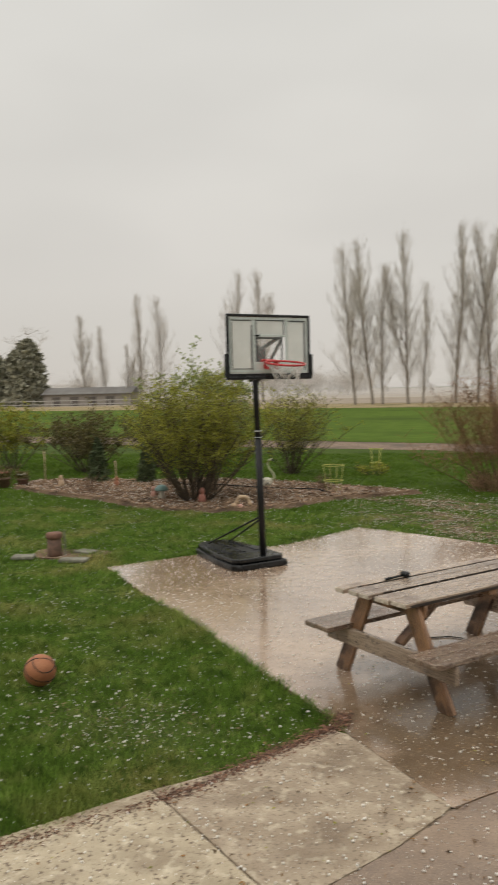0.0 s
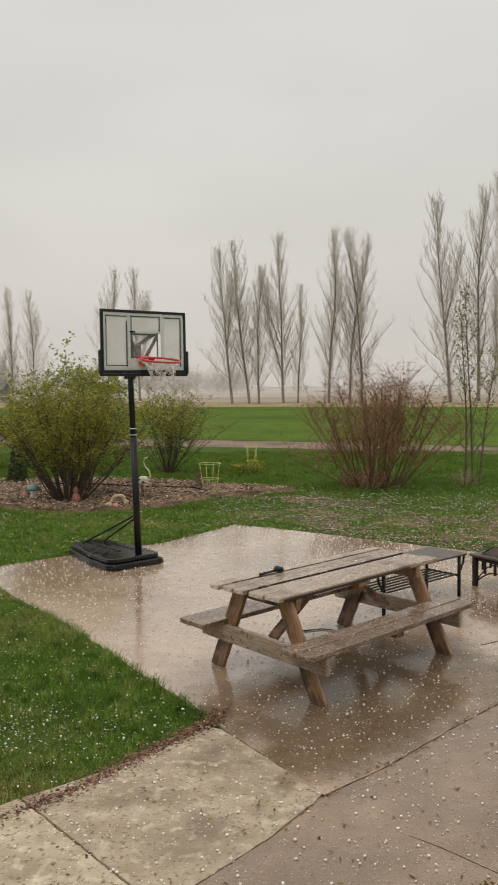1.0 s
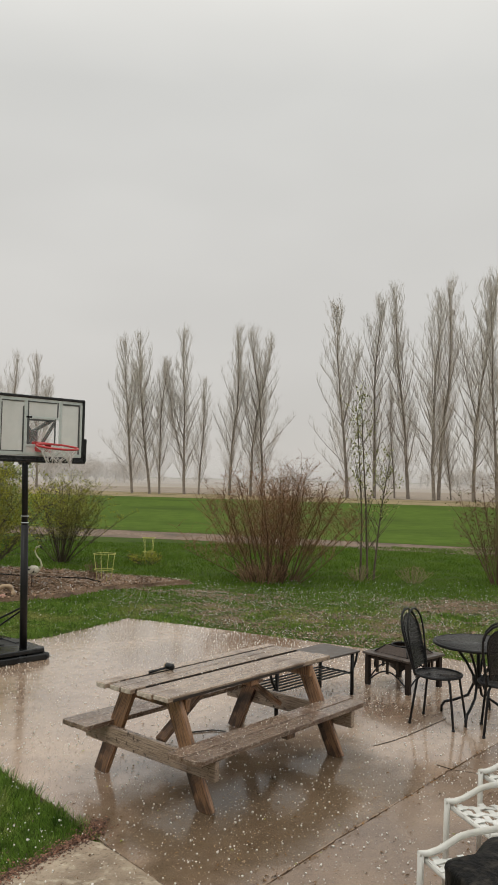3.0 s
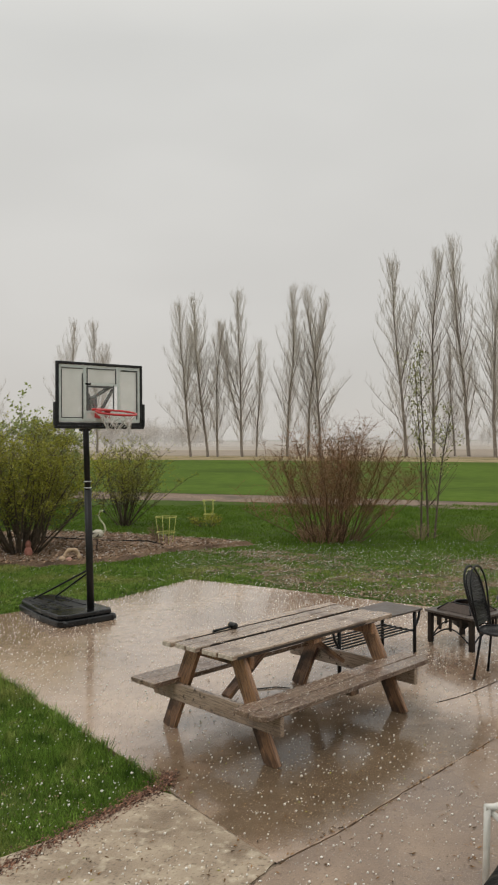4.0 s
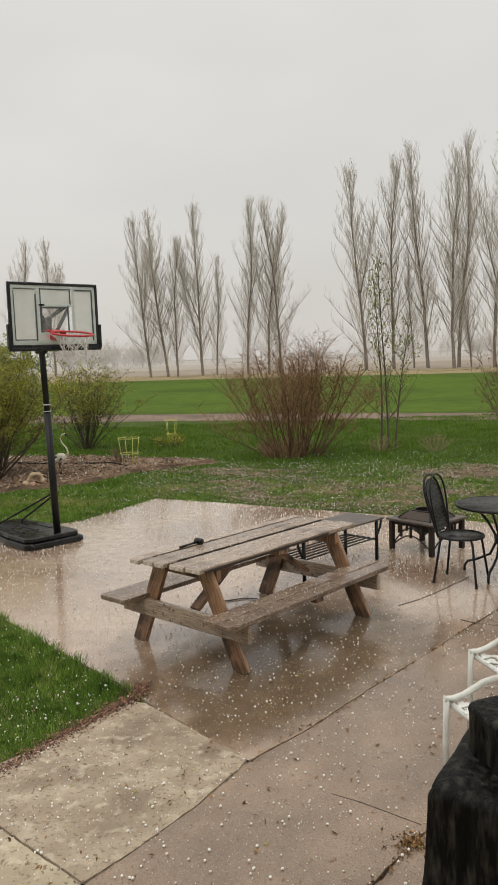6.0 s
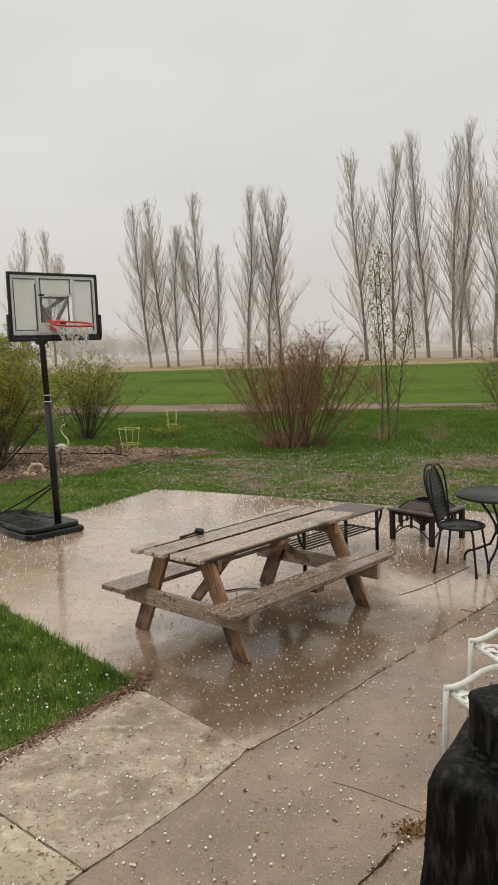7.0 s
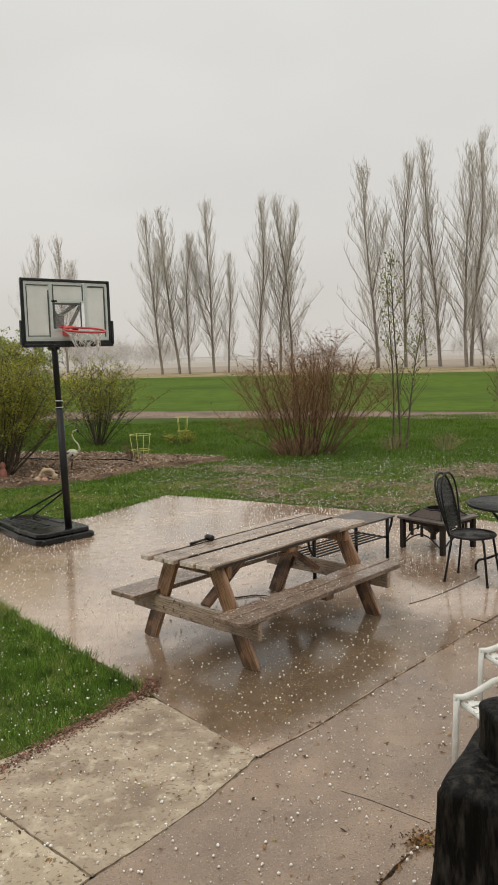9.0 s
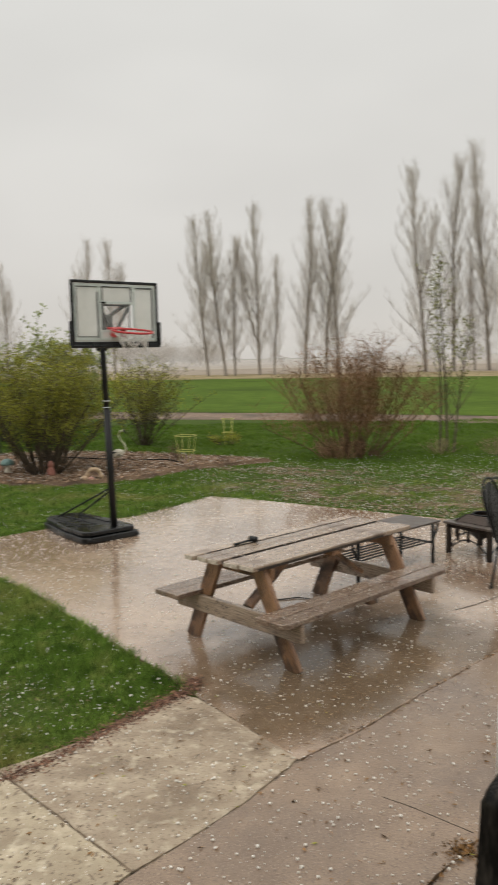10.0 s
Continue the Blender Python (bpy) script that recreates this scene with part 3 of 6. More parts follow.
# ---- basketball hoop ----
def basketball_hoop(m):
    t = thing("basketball_hoop", m, "portable basketball hoop with clear backboard and black water-filled base", "basketball hoop")
    # local frame: x along the board, -y towards the player
    base = Soup()
    for z0, z1, s in ((0.0, 0.085, 1.0), (0.088, 0.155, 0.93)):
        o = [(-0.30 * s, -0.16), (0.36 * s, -0.16), (0.40 * s, -0.10), (0.40 * s, 0.35), (0.30 * s, 1.10), (0.20 * s, 1.22), (-0.20 * s, 1.22), (-0.30 * s, 1.10), (-0.40 * s, 0.35), (-0.40 * s, -0.08)]
        o = [(x - 0.12, y if s == 1 else 0.53 + (y - 0.53) * 0.95) for x, y in o]
        base.prism(o, z0, z1)
    turned = pose(0, 0, 0, 0, 0, 8) @ Matrix.Diagonal((0.97, 1.04, 0.9, 1))
    bo = part("base", base, BLACK_PLASTIC, t, m=turned)
    mod = bo.modifiers.new("soft", "BEVEL")
    mod.width, mod.segments, mod.limit_method = 0.018, 3, "ANGLE"
    ribs = Soup()
    for x in (-0.32, -0.12, 0.08):
        ribs.box((0.05, 0.7, 0.02), pose(x, 0.62, 0.16), 0.008)
    part("rib", ribs, BLACK_PLASTIC, t, m=turned)
    part("wheel", Soup().tube([(-0.46, -0.13, 0.045), (-0.42, -0.13, 0.045)], 0.045, 14), BLACK_PLASTIC, t, m=turned)
    part("wheel", Soup().tube([(0.22, -0.13, 0.045), (0.26, -0.13, 0.045)], 0.045, 14), BLACK_PLASTIC, t, m=turned)
    part("lower_pole", Soup().tube([(0, 0, 0.08), (-0.03, 0.01, 1.62)], 0.044, 18), BLACK_METAL, t)
    part("upper_pole", Soup().tube([(-0.03, 0.01, 1.6), (-0.06, 0.02, 2.75)], 0.037, 18), BLACK_METAL, t)
    for z in (1.635, 1.715):
        part("collar", Soup().tube([(-0.031, 0.01, z), (-0.031, 0.01, z + 0.012)], 0.047, 18), STEEL, t)
    for s in (-1, 1):
        part("brace", Soup().tube([(s * 0.03, 0.03, 0.62), (s * 0.15 - 0.25, 0.98, 0.15)], 0.012, 8), BLACK_METAL, t)
    # arms from pole to board
    bx, by, bz = -0.245, -0.92, 2.735
    for s in (-1, 1):
        part("upper_arm", Soup().tube([(-0.06 + s * 0.05, 0.02, 2.72), (bx + s * 0.14, by + 0.06, bz + 0.10)], 0.024, 8), BLACK_METAL, t)
        part("lower_arm", Soup().tube([(-0.06 + s * 0.05, 0.02, 2.36), (bx + s * 0.05, by + 0.06, bz - 0.20)], 0.024, 8), BLACK_METAL, t)
        part("strut", Soup().tube([(bx + s * 0.17, by + 0.05, bz + 0.07), (bx + s * 0.03, by + 0.05, bz - 0.17)], 0.02, 8), BLACK_METAL, t)
    part("mount_plate", Soup().box((0.13, 0.06, 0.17), pose(bx - 0.07, by + 0.10, bz - 0.10, 0, 0, 6), 0.02), BLACK_METAL, t)
    W, H = 1.10, 0.70
    board = new("backboard")
    board.parent = t
    board.matrix_basis = pose(bx, by, bz, 0, 0, 6) @ Matrix.Diagonal((0.98, 1, 1.01, 1))
    for cx, cz, sx, sz in ((-0.36, 0, 0.34, H - 0.04), (0.38, 0, 0.30, H - 0.04), (0.01, 0.22, 0.40, 0.22), (0.01, -0.265, 0.40, 0.13)):
        part("panel", Soup().box((sx, 0.006, sz), pose(cx, 0, cz), 0.001), BOARD_WHITE, board, "milky scuffed acrylic panel")
    part("clear_pane", Soup().box((0.40, 0.005, 0.31), pose(0.01, 0, -0.045), 0.001), BOARD_CLEAR, board, "clear acrylic pane in the target square")
    for name, cx, cz, sx, sz in (("top_rail", 0, H / 2 - 0.014, W, 0.03), ("bottom_rail", 0, -H / 2 + 0.02, W, 0.045), ("side_rail", -W / 2 + 0.016, 0, 0.034, H - 0.05), ("side_rail", W / 2 - 0.016, 0, 0.034, H - 0.05)):
        part(name, Soup().box((sx, 0.035, sz), pose(cx, 0, cz), 0.008), BLACK_PLASTIC, board)
    for s in (-1, 1):
        part("corner_pad", Soup().box((0.035, 0.05, 0.26), pose(s * (W / 2 + 0.01), -0.004, -H / 2 + 0.13), 0.01), BLACK_PLASTIC, board)
    part("bottom_pad", Soup().box((W + 0.03, 0.05, 0.035), pose(0, -0.004, -H / 2 - 0.008), 0.01), BLACK_PLASTIC, board)
    # pale printed bars on the panel, then the dark shadow lines beside them
    bars = [(0, 0.30, 1.0, 0.022), (0, -0.278, 1.0, 0.03), (-0.505, 0, 0.022, 0.58), (0.505, 0, 0.022, 0.58), (-0.20, 0.0, 0.035, 0.58), (0.23, 0.0, 0.035, 0.58),
            (0.015, 0.115, 0.40, 0.028), (0.015, -0.19, 0.40, 0.028)]
    for cx, cz, sx, sz in bars:
        part("stripe", Soup().box((sx, 0.004, sz), pose(cx, -0.0065, cz), 0.001), FRAME_GREY, board)
    for cx, cz, sx, sz in [(0.165 - 0.0, -0.035, 0.012, 0.29), (-0.165, -0.035, 0.012, 0.29), (0.0, 0.088, 0.33, 0.012), (0.195, 0.21, 0.010, 0.17), (0.0, 0.285, 0.36, 0.008), (-0.17, 0.21, 0.008, 0.17),
                           (-0.23, -0.02, 0.010, 0.50), (0.475, 0.0, 0.012, 0.54), (-0.36, -0.255, 0.25, 0.006), (-0.36, 0.28, 0.26, 0.006), (0.37, 0.28, 0.22, 0.010), (-0.485, 0, 0.006, 0.52)]:
        part("shadow_line", Soup().box((sx * (1.5 if sx < 0.05 else 1), 0.004, sz * (1.5 if sz < 0.05 else 1)), pose(cx, -0.0075, cz), 0.001), LINE_GREY, board)
    part("maker_mark", Soup().box((0.07, 0.003, 0.02), pose(-0.16, -0.0095, 0.115), 0.001), BLACK_PLASTIC, board)
    # rim, bracket, net
    rz = 2.555
    rim = new("rim")
    rim.parent = t
    rim.matrix_basis = pose(bx + 0.03, by - 0.37, rz - 0.03, 9, 0, 6)
    ring = [(0.218 * math.cos(a), 0.218 * math.sin(a), 0) for a in np.linspace(0, 2 * math.pi, 40, endpoint=False)]
    part("ring", Soup().tube(ring, 0.0115, 8, closed=True), RED, rim)
    part("bracket", Soup().box((0.13, 0.15, 0.012), pose(0, 0.30, -0.004), 0.004).box((0.16, 0.02, 0.17), pose(-0.02, 0.375, -0.085), 0.004).box((0.012, 0.13, 0.10), pose(-0.06, 0.31, -0.05), 0.003).box((0.012, 0.13, 0.10), pose(0.06, 0.31, -0.05), 0.003), RED, rim)
    net = Soup()
    k = 14
    for i in range(k):
        for sgn in (-1, 1):
            pts = []
            for j in range(6):
                a = 2 * math.pi * (i + sgn * 0.5 * j) / k
                r = 0.213 - 0.10 * (j / 5) ** 0.7 + 0.01 * math.sin(3 * a)
                pts.append((r * math.cos(a) + 0.010 * j + 0.012 * math.sin(i * 2.7 + j), r * math.sin(a), -0.01 - (0.036 + 0.008 * math.sin(i * 1.9)) * j))
            net.tube(pts, 0.0045, 4)
    part("net", net, NET, rim, "frayed off-white cord net")
    return t


def acrylic(name, solid):
    m = mat(name, (0.72, 0.74, 0.70), (0.80, 0.81, 0.77), 6.0, rough=0.15, rough2=0.35, c3=(0.83, 0.84, 0.80), scale3=2.0)
    nt = m.node_tree
    t, x = nt.nodes.new("ShaderNodeBsdfTransparent"), nt.nodes.new("ShaderNodeMixShader")
    x.inputs[0].default_value = solid
    nt.links.new(t.outputs[0], x.inputs[1])
    nt.links.new(nt.nodes["Principled BSDF"].outputs[0], x.inputs[2])
    nt.links.new(x.outputs[0], nt.nodes["Material Output"].inputs["Surface"])
    return m


BOARD_CLEAR, BOARD_WHITE = acrylic("clear_acrylic", 0.12), acrylic("milky_acrylic", 0.7)
basketball_hoop(pose(-2.43, 9.62, 0, 0, 0, 36))


# ---- trees ----
def grow(soup, rnd, start, way, length, r0, r1, bend=0.15, steps=4, n=4, lift=0.0):
    """One bent, tapered branch; returns its points and radii."""
    p, d, pts, rad = Vector(start), Vector(way).normalized(), [Vector(start)], [r0]
    for i in range(steps):
        d = (d + Vector((rnd.gauss(0, bend), rnd.gauss(0, bend), rnd.gauss(0, bend) + lift))).normalized()
        p = p + d * (length / steps)
        pts.append(p.copy())
        rad.append(r0 + (r1 - r0) * (i + 1) / steps)
    soup.tube(pts, rad, n, caps=False)
    return pts, rad


def poplar_meshes(seed, slim=1.0, forks=1):
    """A bare upright poplar, 20 m tall: a trunk, ascending limbs that are widest low down, and the twigs."""
    rnd = random.Random(seed)
    trunk, crown = Soup(), Soup()
    pts, _ = grow(trunk, rnd, (0, 0, -0.2), (0, 0, 1), 20.0, 0.15, 0.012, 0.022, 16, 7, 0.02)
    axes = [(pts, 0.06, 0.97, 72, 1.0)]
    for i in range(forks):
        f = rnd.uniform(0.1, 0.4)
        k = int(f * 16)
        a = rnd.uniform(0, 2 * math.pi)
        ln = (0.9 - f) * 20 * rnd.uniform(0.7, 0.95)
        lead, _ = grow(trunk, rnd, pts[k].lerp(pts[k + 1], f * 16 - k), (math.cos(a) * slim * 0.3, math.sin(a) * slim * 0.3, 1.0), ln, 0.065, 0.010, 0.03, 12, 5, 0.06)
        axes.append((lead, 0.2, 0.96, int(ln * 2.4), 0.7))
    for line, f0, f1, count, size in axes:
        seg = len(line) - 1
        turn = rnd.uniform(0, 6.3)
        for i in range(count):
            f = f0 + (f1 - f0) * (i + rnd.uniform(0, 0.9)) / count
            k = min(int(f * seg), seg - 1)
            p = line[k].lerp(line[k + 1], f * seg - k)
            up = min(1.0, p.z / 20.0)
            turn += 2.4 + rnd.uniform(-0.6, 0.6)
            wide = slim * rnd.uniform(0.45, 0.95) * (1.12 - 0.74 * up)
            ln = min(20.6 - p.z, (2.7 + 4.2 * (1 - up) * min(1.0, 0.3 + up * 2.6)) * rnd.uniform(0.5, 1.15) * size)
            limb, _ = grow(trunk if ln > 4.4 else crown, rnd, p, (math.cos(turn) * wide, math.sin(turn) * wide, 1.0), ln, 0.008 + 0.0048 * ln, 0.006, 0.05, 6, 4, 0.05)
            for q in range(int(3 + ln * 3.2)):
                g = rnd.uniform(0.1, 1.0)
                kk = min(int(g * 6), 5)
                b0 = limb[kk].lerp(limb[kk + 1], g * 6 - kk)
                a2 = rnd.uniform(0, 2 * math.pi)
                out = rnd.uniform(0.25, 0.7) * (1.2 - 0.75 * up)
                tw, _ = grow(crown, rnd, b0, (math.cos(a2) * out, math.sin(a2) * out, 1.0), rnd.uniform(0.5, 1.6) * (1.1 - 0.4 * up), 0.010, 0.0045, 0.11, 3, 3, 0.08)
                for e in (1, 2):
                    a3 = rnd.uniform(0, 2 * math.pi)
                    grow(crown, rnd, tw[e], (math.cos(a3) * 0.42, math.sin(a3) * 0.42, 0.9), rnd.uniform(0.3, 0.85), 0.0065, 0.004, 0.15, 2, 3, 0.1)
    return trunk.mesh("trunk"), crown.mesh("crown")


POPLARS = [poplar_meshes(s, w, k) for s, w, k in ((11, 0.85, 1), (12, 0.95, 1), (13, 0.6, 0), (14, 0.85, 2), (15, 0.8, 0))]
# foot x, y; height; lean across
ROW = [(-12.9, 105, 21.0, -2.0, 0), (-10.6, 105, 21.7, -1.7, 1), (-9.3, 105, 18.0, -0.9, 4), (-6.0, 105, 22.3, -1.3, 3), (-4.1, 105, 15.3, -0.2, 2), (0.0, 105, 22.3, -1.6, 2),
       (2.8, 105, 21.4, -0.5, 1), (4.3, 105, 22.4, 0.1, 4), (15.7, 105, 26.6, -1.5, 0), (19.3, 105, 26.8, -1.0, 4), (23.6, 104, 28.1, -1.8, 2), (25.2, 97, 26.2, -2.4, 4)]
ROW += [(27.1, 102, 28.5, -1.2, 2), (29.2, 94, 26.9, -2.0, 1), (31.0, 91, 26.5, -1.5, 3), (22.2, 106, 15.8, -0.6, 2), (29.0, 103, 13.3, -0.4, 2), (-69.3, 140, 17.3, 0.3, 0), (-65.0, 140, 14.8, 0, 2)]
ROW += [(-57.6, 140, 20.3, -1.0, 2), (-54.0, 140, 19.8, -0.6, 1), (-39.8, 140, 23.4, -1.0, 1), (-34.0, 140, 23.6, -1.2, 3), (-60.0, 140, 11.4, -1.0, 3)]


def poplar(x, y, h, lean, k, turn):
    s = h / 20.9
    m = Matrix.Translation((x, y, 0)) @ Matrix(((1, 0, lean / h, 0), (0, 1, 0, 0), (0, 0, 1, 0), (0, 0, 0, 1))) @ pose(0, 0, 0, 0, 0, turn) @ Matrix.Diagonal((s * 1.25, s * 1.25, s, 1))
    t = thing("poplar_tree", Matrix.Translation((x, y, 0)), "tall bare columnar poplar in a field windbreak", "tree", "poplar windbreak")
    for name, me, ma in (("trunk", POPLARS[k][0], POPLAR_BARK), ("crown", POPLARS[k][1], HAZED_TWIG)):
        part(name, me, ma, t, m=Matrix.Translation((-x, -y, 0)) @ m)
    return t


for i, (x, y, h, lean, k) in enumerate(ROW):
    poplar(x, y, h, lean, k, 47 * i)

# ---- the house wall behind the viewer ----
# never in view; added to close the place and block skylight from behind
SIDING = mat("pale_siding", (0.55, 0.53, 0.48), (0.62, 0.60, 0.55), 3.0, rough=0.7)
tagged(part("wall_south", Soup().box((14, 0.2, 5.0), pose(-1, -1.4, 2.4)), SIDING), "unseen pale house wall added behind the viewer", "wall", kind="structure")

# ---- shrubs and garden trees ----
FORSYTHIA = mat("yellow_green_leaf", (0.21, 0.218, 0.024), (0.40, 0.39, 0.05), 3.0, rough=0.6, island=0.3, through=0.3)
PALE_LEAF = mat("pale_new_leaf", (0.22, 0.27, 0.07), (0.38, 0.42, 0.18), 4.0, rough=0.6, island=0.35, through=0.35)
OLIVE_LEAF = mat("olive_leaf", (0.10, 0.088, 0.028), (0.17, 0.14, 0.045), 4.0, rough=0.6, island=0.4, through=0.3)
SHRUB_STEM = mat("shrub_stem", (0.05, 0.036, 0.024), (0.105, 0.08, 0.054), 10.0, rough=0.85)
RED_STEM = mat("red_brown_stem", (0.085, 0.045, 0.026), (0.18, 0.10, 0.058), 6.0, rough=0.75)
RED_TWIG = mat("red_twig", (0.165, 0.076, 0.034), (0.28, 0.148, 0.066), 6.0, rough=0.7, island=0.3)
BARK = mat("young_bark", (0.075, 0.058, 0.038), (0.14, 0.108, 0.075), 12.0, rough=0.85)
CONIFER = mat("conifer_needle", (0.042, 0.062, 0.024), (0.085, 0.11, 0.042), 8.0, rough=0.7, island=0.4)
# needle colour lightened to carry the haze of distance
HAZED_SPRUCE = mat("haze_paled_needle", (0.21, 0.205, 0.15), (0.33, 0.32, 0.24), 0.8, rough=0.9, island=0.3)


def leaf_cloud(name, points, size, material, seed, parent=None, flat=0.0):
    """Small bent leaves (two triangles each) at the points."""
    g = np.random.default_rng(seed)
    p = np.asarray(points, float)
    k = len(p)
    d = g.normal(size=(k, 3))
    d[:, 2] *= 1 - flat
    d /= np.linalg.norm(d, axis=1)[:, None]
    e = np.cross(d, g.normal(size=(k, 3)))
    e /= np.linalg.norm(e, axis=1)[:, None]
    s = size * g.uniform(0.6, 1.35, (k, 1))
    v = np.stack([p, p + d * s * 0.55 + e * s * 0.32, p + d * s, p + d * s * 0.55 - e * s * 0.32], 1).reshape(-1, 3)
    ob = sheet(name, v, np.arange(4 * k).reshape(-1, 4), material)
    if parent is not None:
        ob.parent = parent
    return ob


def shrub(seed, x, y, height, width, stems, label, stem_mat, leaf_mat=None, leaves=0, leaf=0.04, twigs=9, arch=0.0, name="shrub", base=0.25, r0=0.013, sub=3, bend=0.07, twig_mat=None, rise=(0.2, 1.3)):
    rnd = random.Random(seed)
    t = thing(name, Matrix.Translation((x, y, -0.02)), label, "shrub")
    wood, spots = Soup(), []
    fine = Soup() if twig_mat else wood
    for i in range(stems):
        a = rnd.uniform(0, 2 * math.pi)
        out = rnd.uniform(0.05, 1.0) ** 0.7
        top = height * rnd.uniform(0.72, 1.0) * (1.0 - 0.35 * out ** 2)
        reach = width / 2 * out
        s = Vector((math.cos(a) * base * out * 0.6, math.sin(a) * base * out * 0.6, 0))
        ln = math.hypot(top, reach)
        limb, _ = grow(wood, rnd, s, (math.cos(a) * reach, math.sin(a) * reach, top), ln, r0 * rnd.uniform(0.7, 1.3), 0.004, bend, 6, 4, -arch)
        for q in range(twigs):
            g = rnd.uniform(0.25, 1.0)
            kk = min(int(g * 6), 5)
            s2 = limb[kk].lerp(limb[kk + 1], g * 6 - kk)
            b = rnd.uniform(0, 2 * math.pi)
            tw, _ = grow(fine, rnd, s2, (math.cos(b), math.sin(b), rnd.uniform(*rise)), rnd.uniform(0.25, 0.7) * height / 2.6, 0.005, 0.0025, 0.18, 3, 3, 0.05)
            for z in range(sub):
                s3 = tw[rnd.choice((1, 2, 3))]
                c = rnd.uniform(0, 2 * math.pi)
                tw2, _ = grow(fine, rnd, s3, (math.cos(c), math.sin(c), rnd.uniform(0, 1)), rnd.uniform(0.12, 0.35) * height / 2.6, 0.003, 0.002, 0.2, 2, 3, 0)
                spots += [tw2[0].lerp(tw2[1], 0.5), tw2[1], tw2[2]]
            spots += tw[1:]
    spots = [s for s in spots if s.z > height * rnd.uniform(0.2, 0.5)]
    part("branchwork", wood, stem_mat, t)
    if twig_mat:
        part("twigwork", fine, twig_mat, t, "fine reddish twigs")
    if leaves and leaf_mat:
        g = np.random.default_rng(seed)
        sp = np.array([tuple(s) for s in spots])
        sp = sp[g.integers(0, len(sp), leaves)] + g.normal(0, 0.035, (leaves, 3))
        leaf_cloud("foliage", sp, leaf, leaf_mat, seed, t)
    return t


shrub(21, -5.13, 15.05, 2.72, 2.9, 44, "large yellow-green shrub coming into leaf in the mulch bed", SHRUB_STEM, FORSYTHIA, 34000, 0.035, twigs=13, base=0.42, bend=0.10, r0=0.02)
shrub(22, -5.3, 16.4, 3.2, 1.9, 20, "taller pale-leaved shrub behind the yellow-green one", BARK, PALE_LEAF, 8200, 0.065, twigs=8, base=0.3)
shrub(23, -4.3, 20.6, 2.4, 2.7, 36, "small yellow-green shrub with open twigs", SHRUB_STEM, FORSYTHIA, 12000, 0.032, twigs=13, base=0.3)
shrub(24, 1.02, 17.6, 2.6, 2.85, 66, "wide reddish-brown leafless dogwood shrub", RED_STEM, OLIVE_LEAF, 260, 0.05, twigs=18, base=1.15, sub=4, bend=0.085, r0=0.015, twig_mat=RED_TWIG, rise=(0.5, 2.2))
shrub(25, -10.3, 20.8, 1.85, 2.9, 34, "low olive-brown shrub behind the bed", SHRUB_STEM, OLIVE_LEAF, 9000, 0.06, twigs=9, base=0.5)
shrub(26, -8.6, 22.2, 1.8, 2.2, 24, "low olive-brown shrub behind the bed", SHRUB_STEM, OLIVE_LEAF, 5000, 0.06, twigs=8, base=0.4)
shrub(27, -13.2, 21.5, 2.0, 2.4, 24, "yellow-green shrub by the lawn", SHRUB_STEM, FORSYTHIA, 6500, 0.06, twigs=8, base=0.4)
shrub(28, 6.1, 17.6, 2.5, 2.0, 30, "reddish-brown leafless shrub on the lawn", RED_STEM, OLIVE_LEAF, 900, 0.05, twigs=10, base=0.4)


def sapling(x, y):
    rnd = random.Random(31)
    t = thing("sapling_tree", Matrix.Translation((x, y, -0.02)), "slender multi-stemmed young tree with sparse new leaves", "tree")
    wood, spots = Soup(), []
    for i, (dx, h, lean) in enumerate(((-0.17, 3.9, 0.012), (0.0, 4.15, -0.03), (0.15, 2.9, 0.02))):
        stem, _ = grow(wood, rnd, (dx, rnd.uniform(-0.1, 0.1), 0), (lean, 0, 1), h, 0.026, 0.006, 0.025, 10, 6, 0.02)
        for q in range(44):
            g = rnd.uniform(0.14, 1.0)
            kk = min(int(g * 10), 9)
            s = stem[kk].lerp(stem[kk + 1], g * 10 - kk)
            b = rnd.uniform(0, 2 * math.pi)
            tw, _ = grow(wood, rnd, s, (math.cos(b), math.sin(b), rnd.uniform(0.8, 2.0)), rnd.uniform(0.3, 0.95) * (1.25 - 0.6 * g), 0.006, 0.0028, 0.10, 4, 3, 0.06)
            if g > 0.35:
                spots += tw[1:]
    for dx, dz, ln in ((-1, 0.85, 1.5), (1, 1.2, 1.1), (0.8, 0.9, 1.0)):
        grow(wood, rnd, (0, 0, 0.7), (dx, 0, dz), ln, 0.012, 0.004, 0.06, 5, 4, 0.03)
    part("branchwork", wood, BARK, t)
    g = np.random.default_rng(31)
    sp = np.array([tuple(s) for s in spots])
    sp = sp[g.integers(0, len(sp), 1350)] + g.normal(0, 0.035, (1350, 3))
    leaf_cloud("foliage", sp, 0.052, OLIVE_GREEN, 31, t)


OLIVE_GREEN = mat("grey_green_leaf", (0.21, 0.215, 0.065), (0.36, 0.36, 0.14), 4.0, rough=0.6, island=0.4, through=0.3)
sapling(3.17, 18.0)


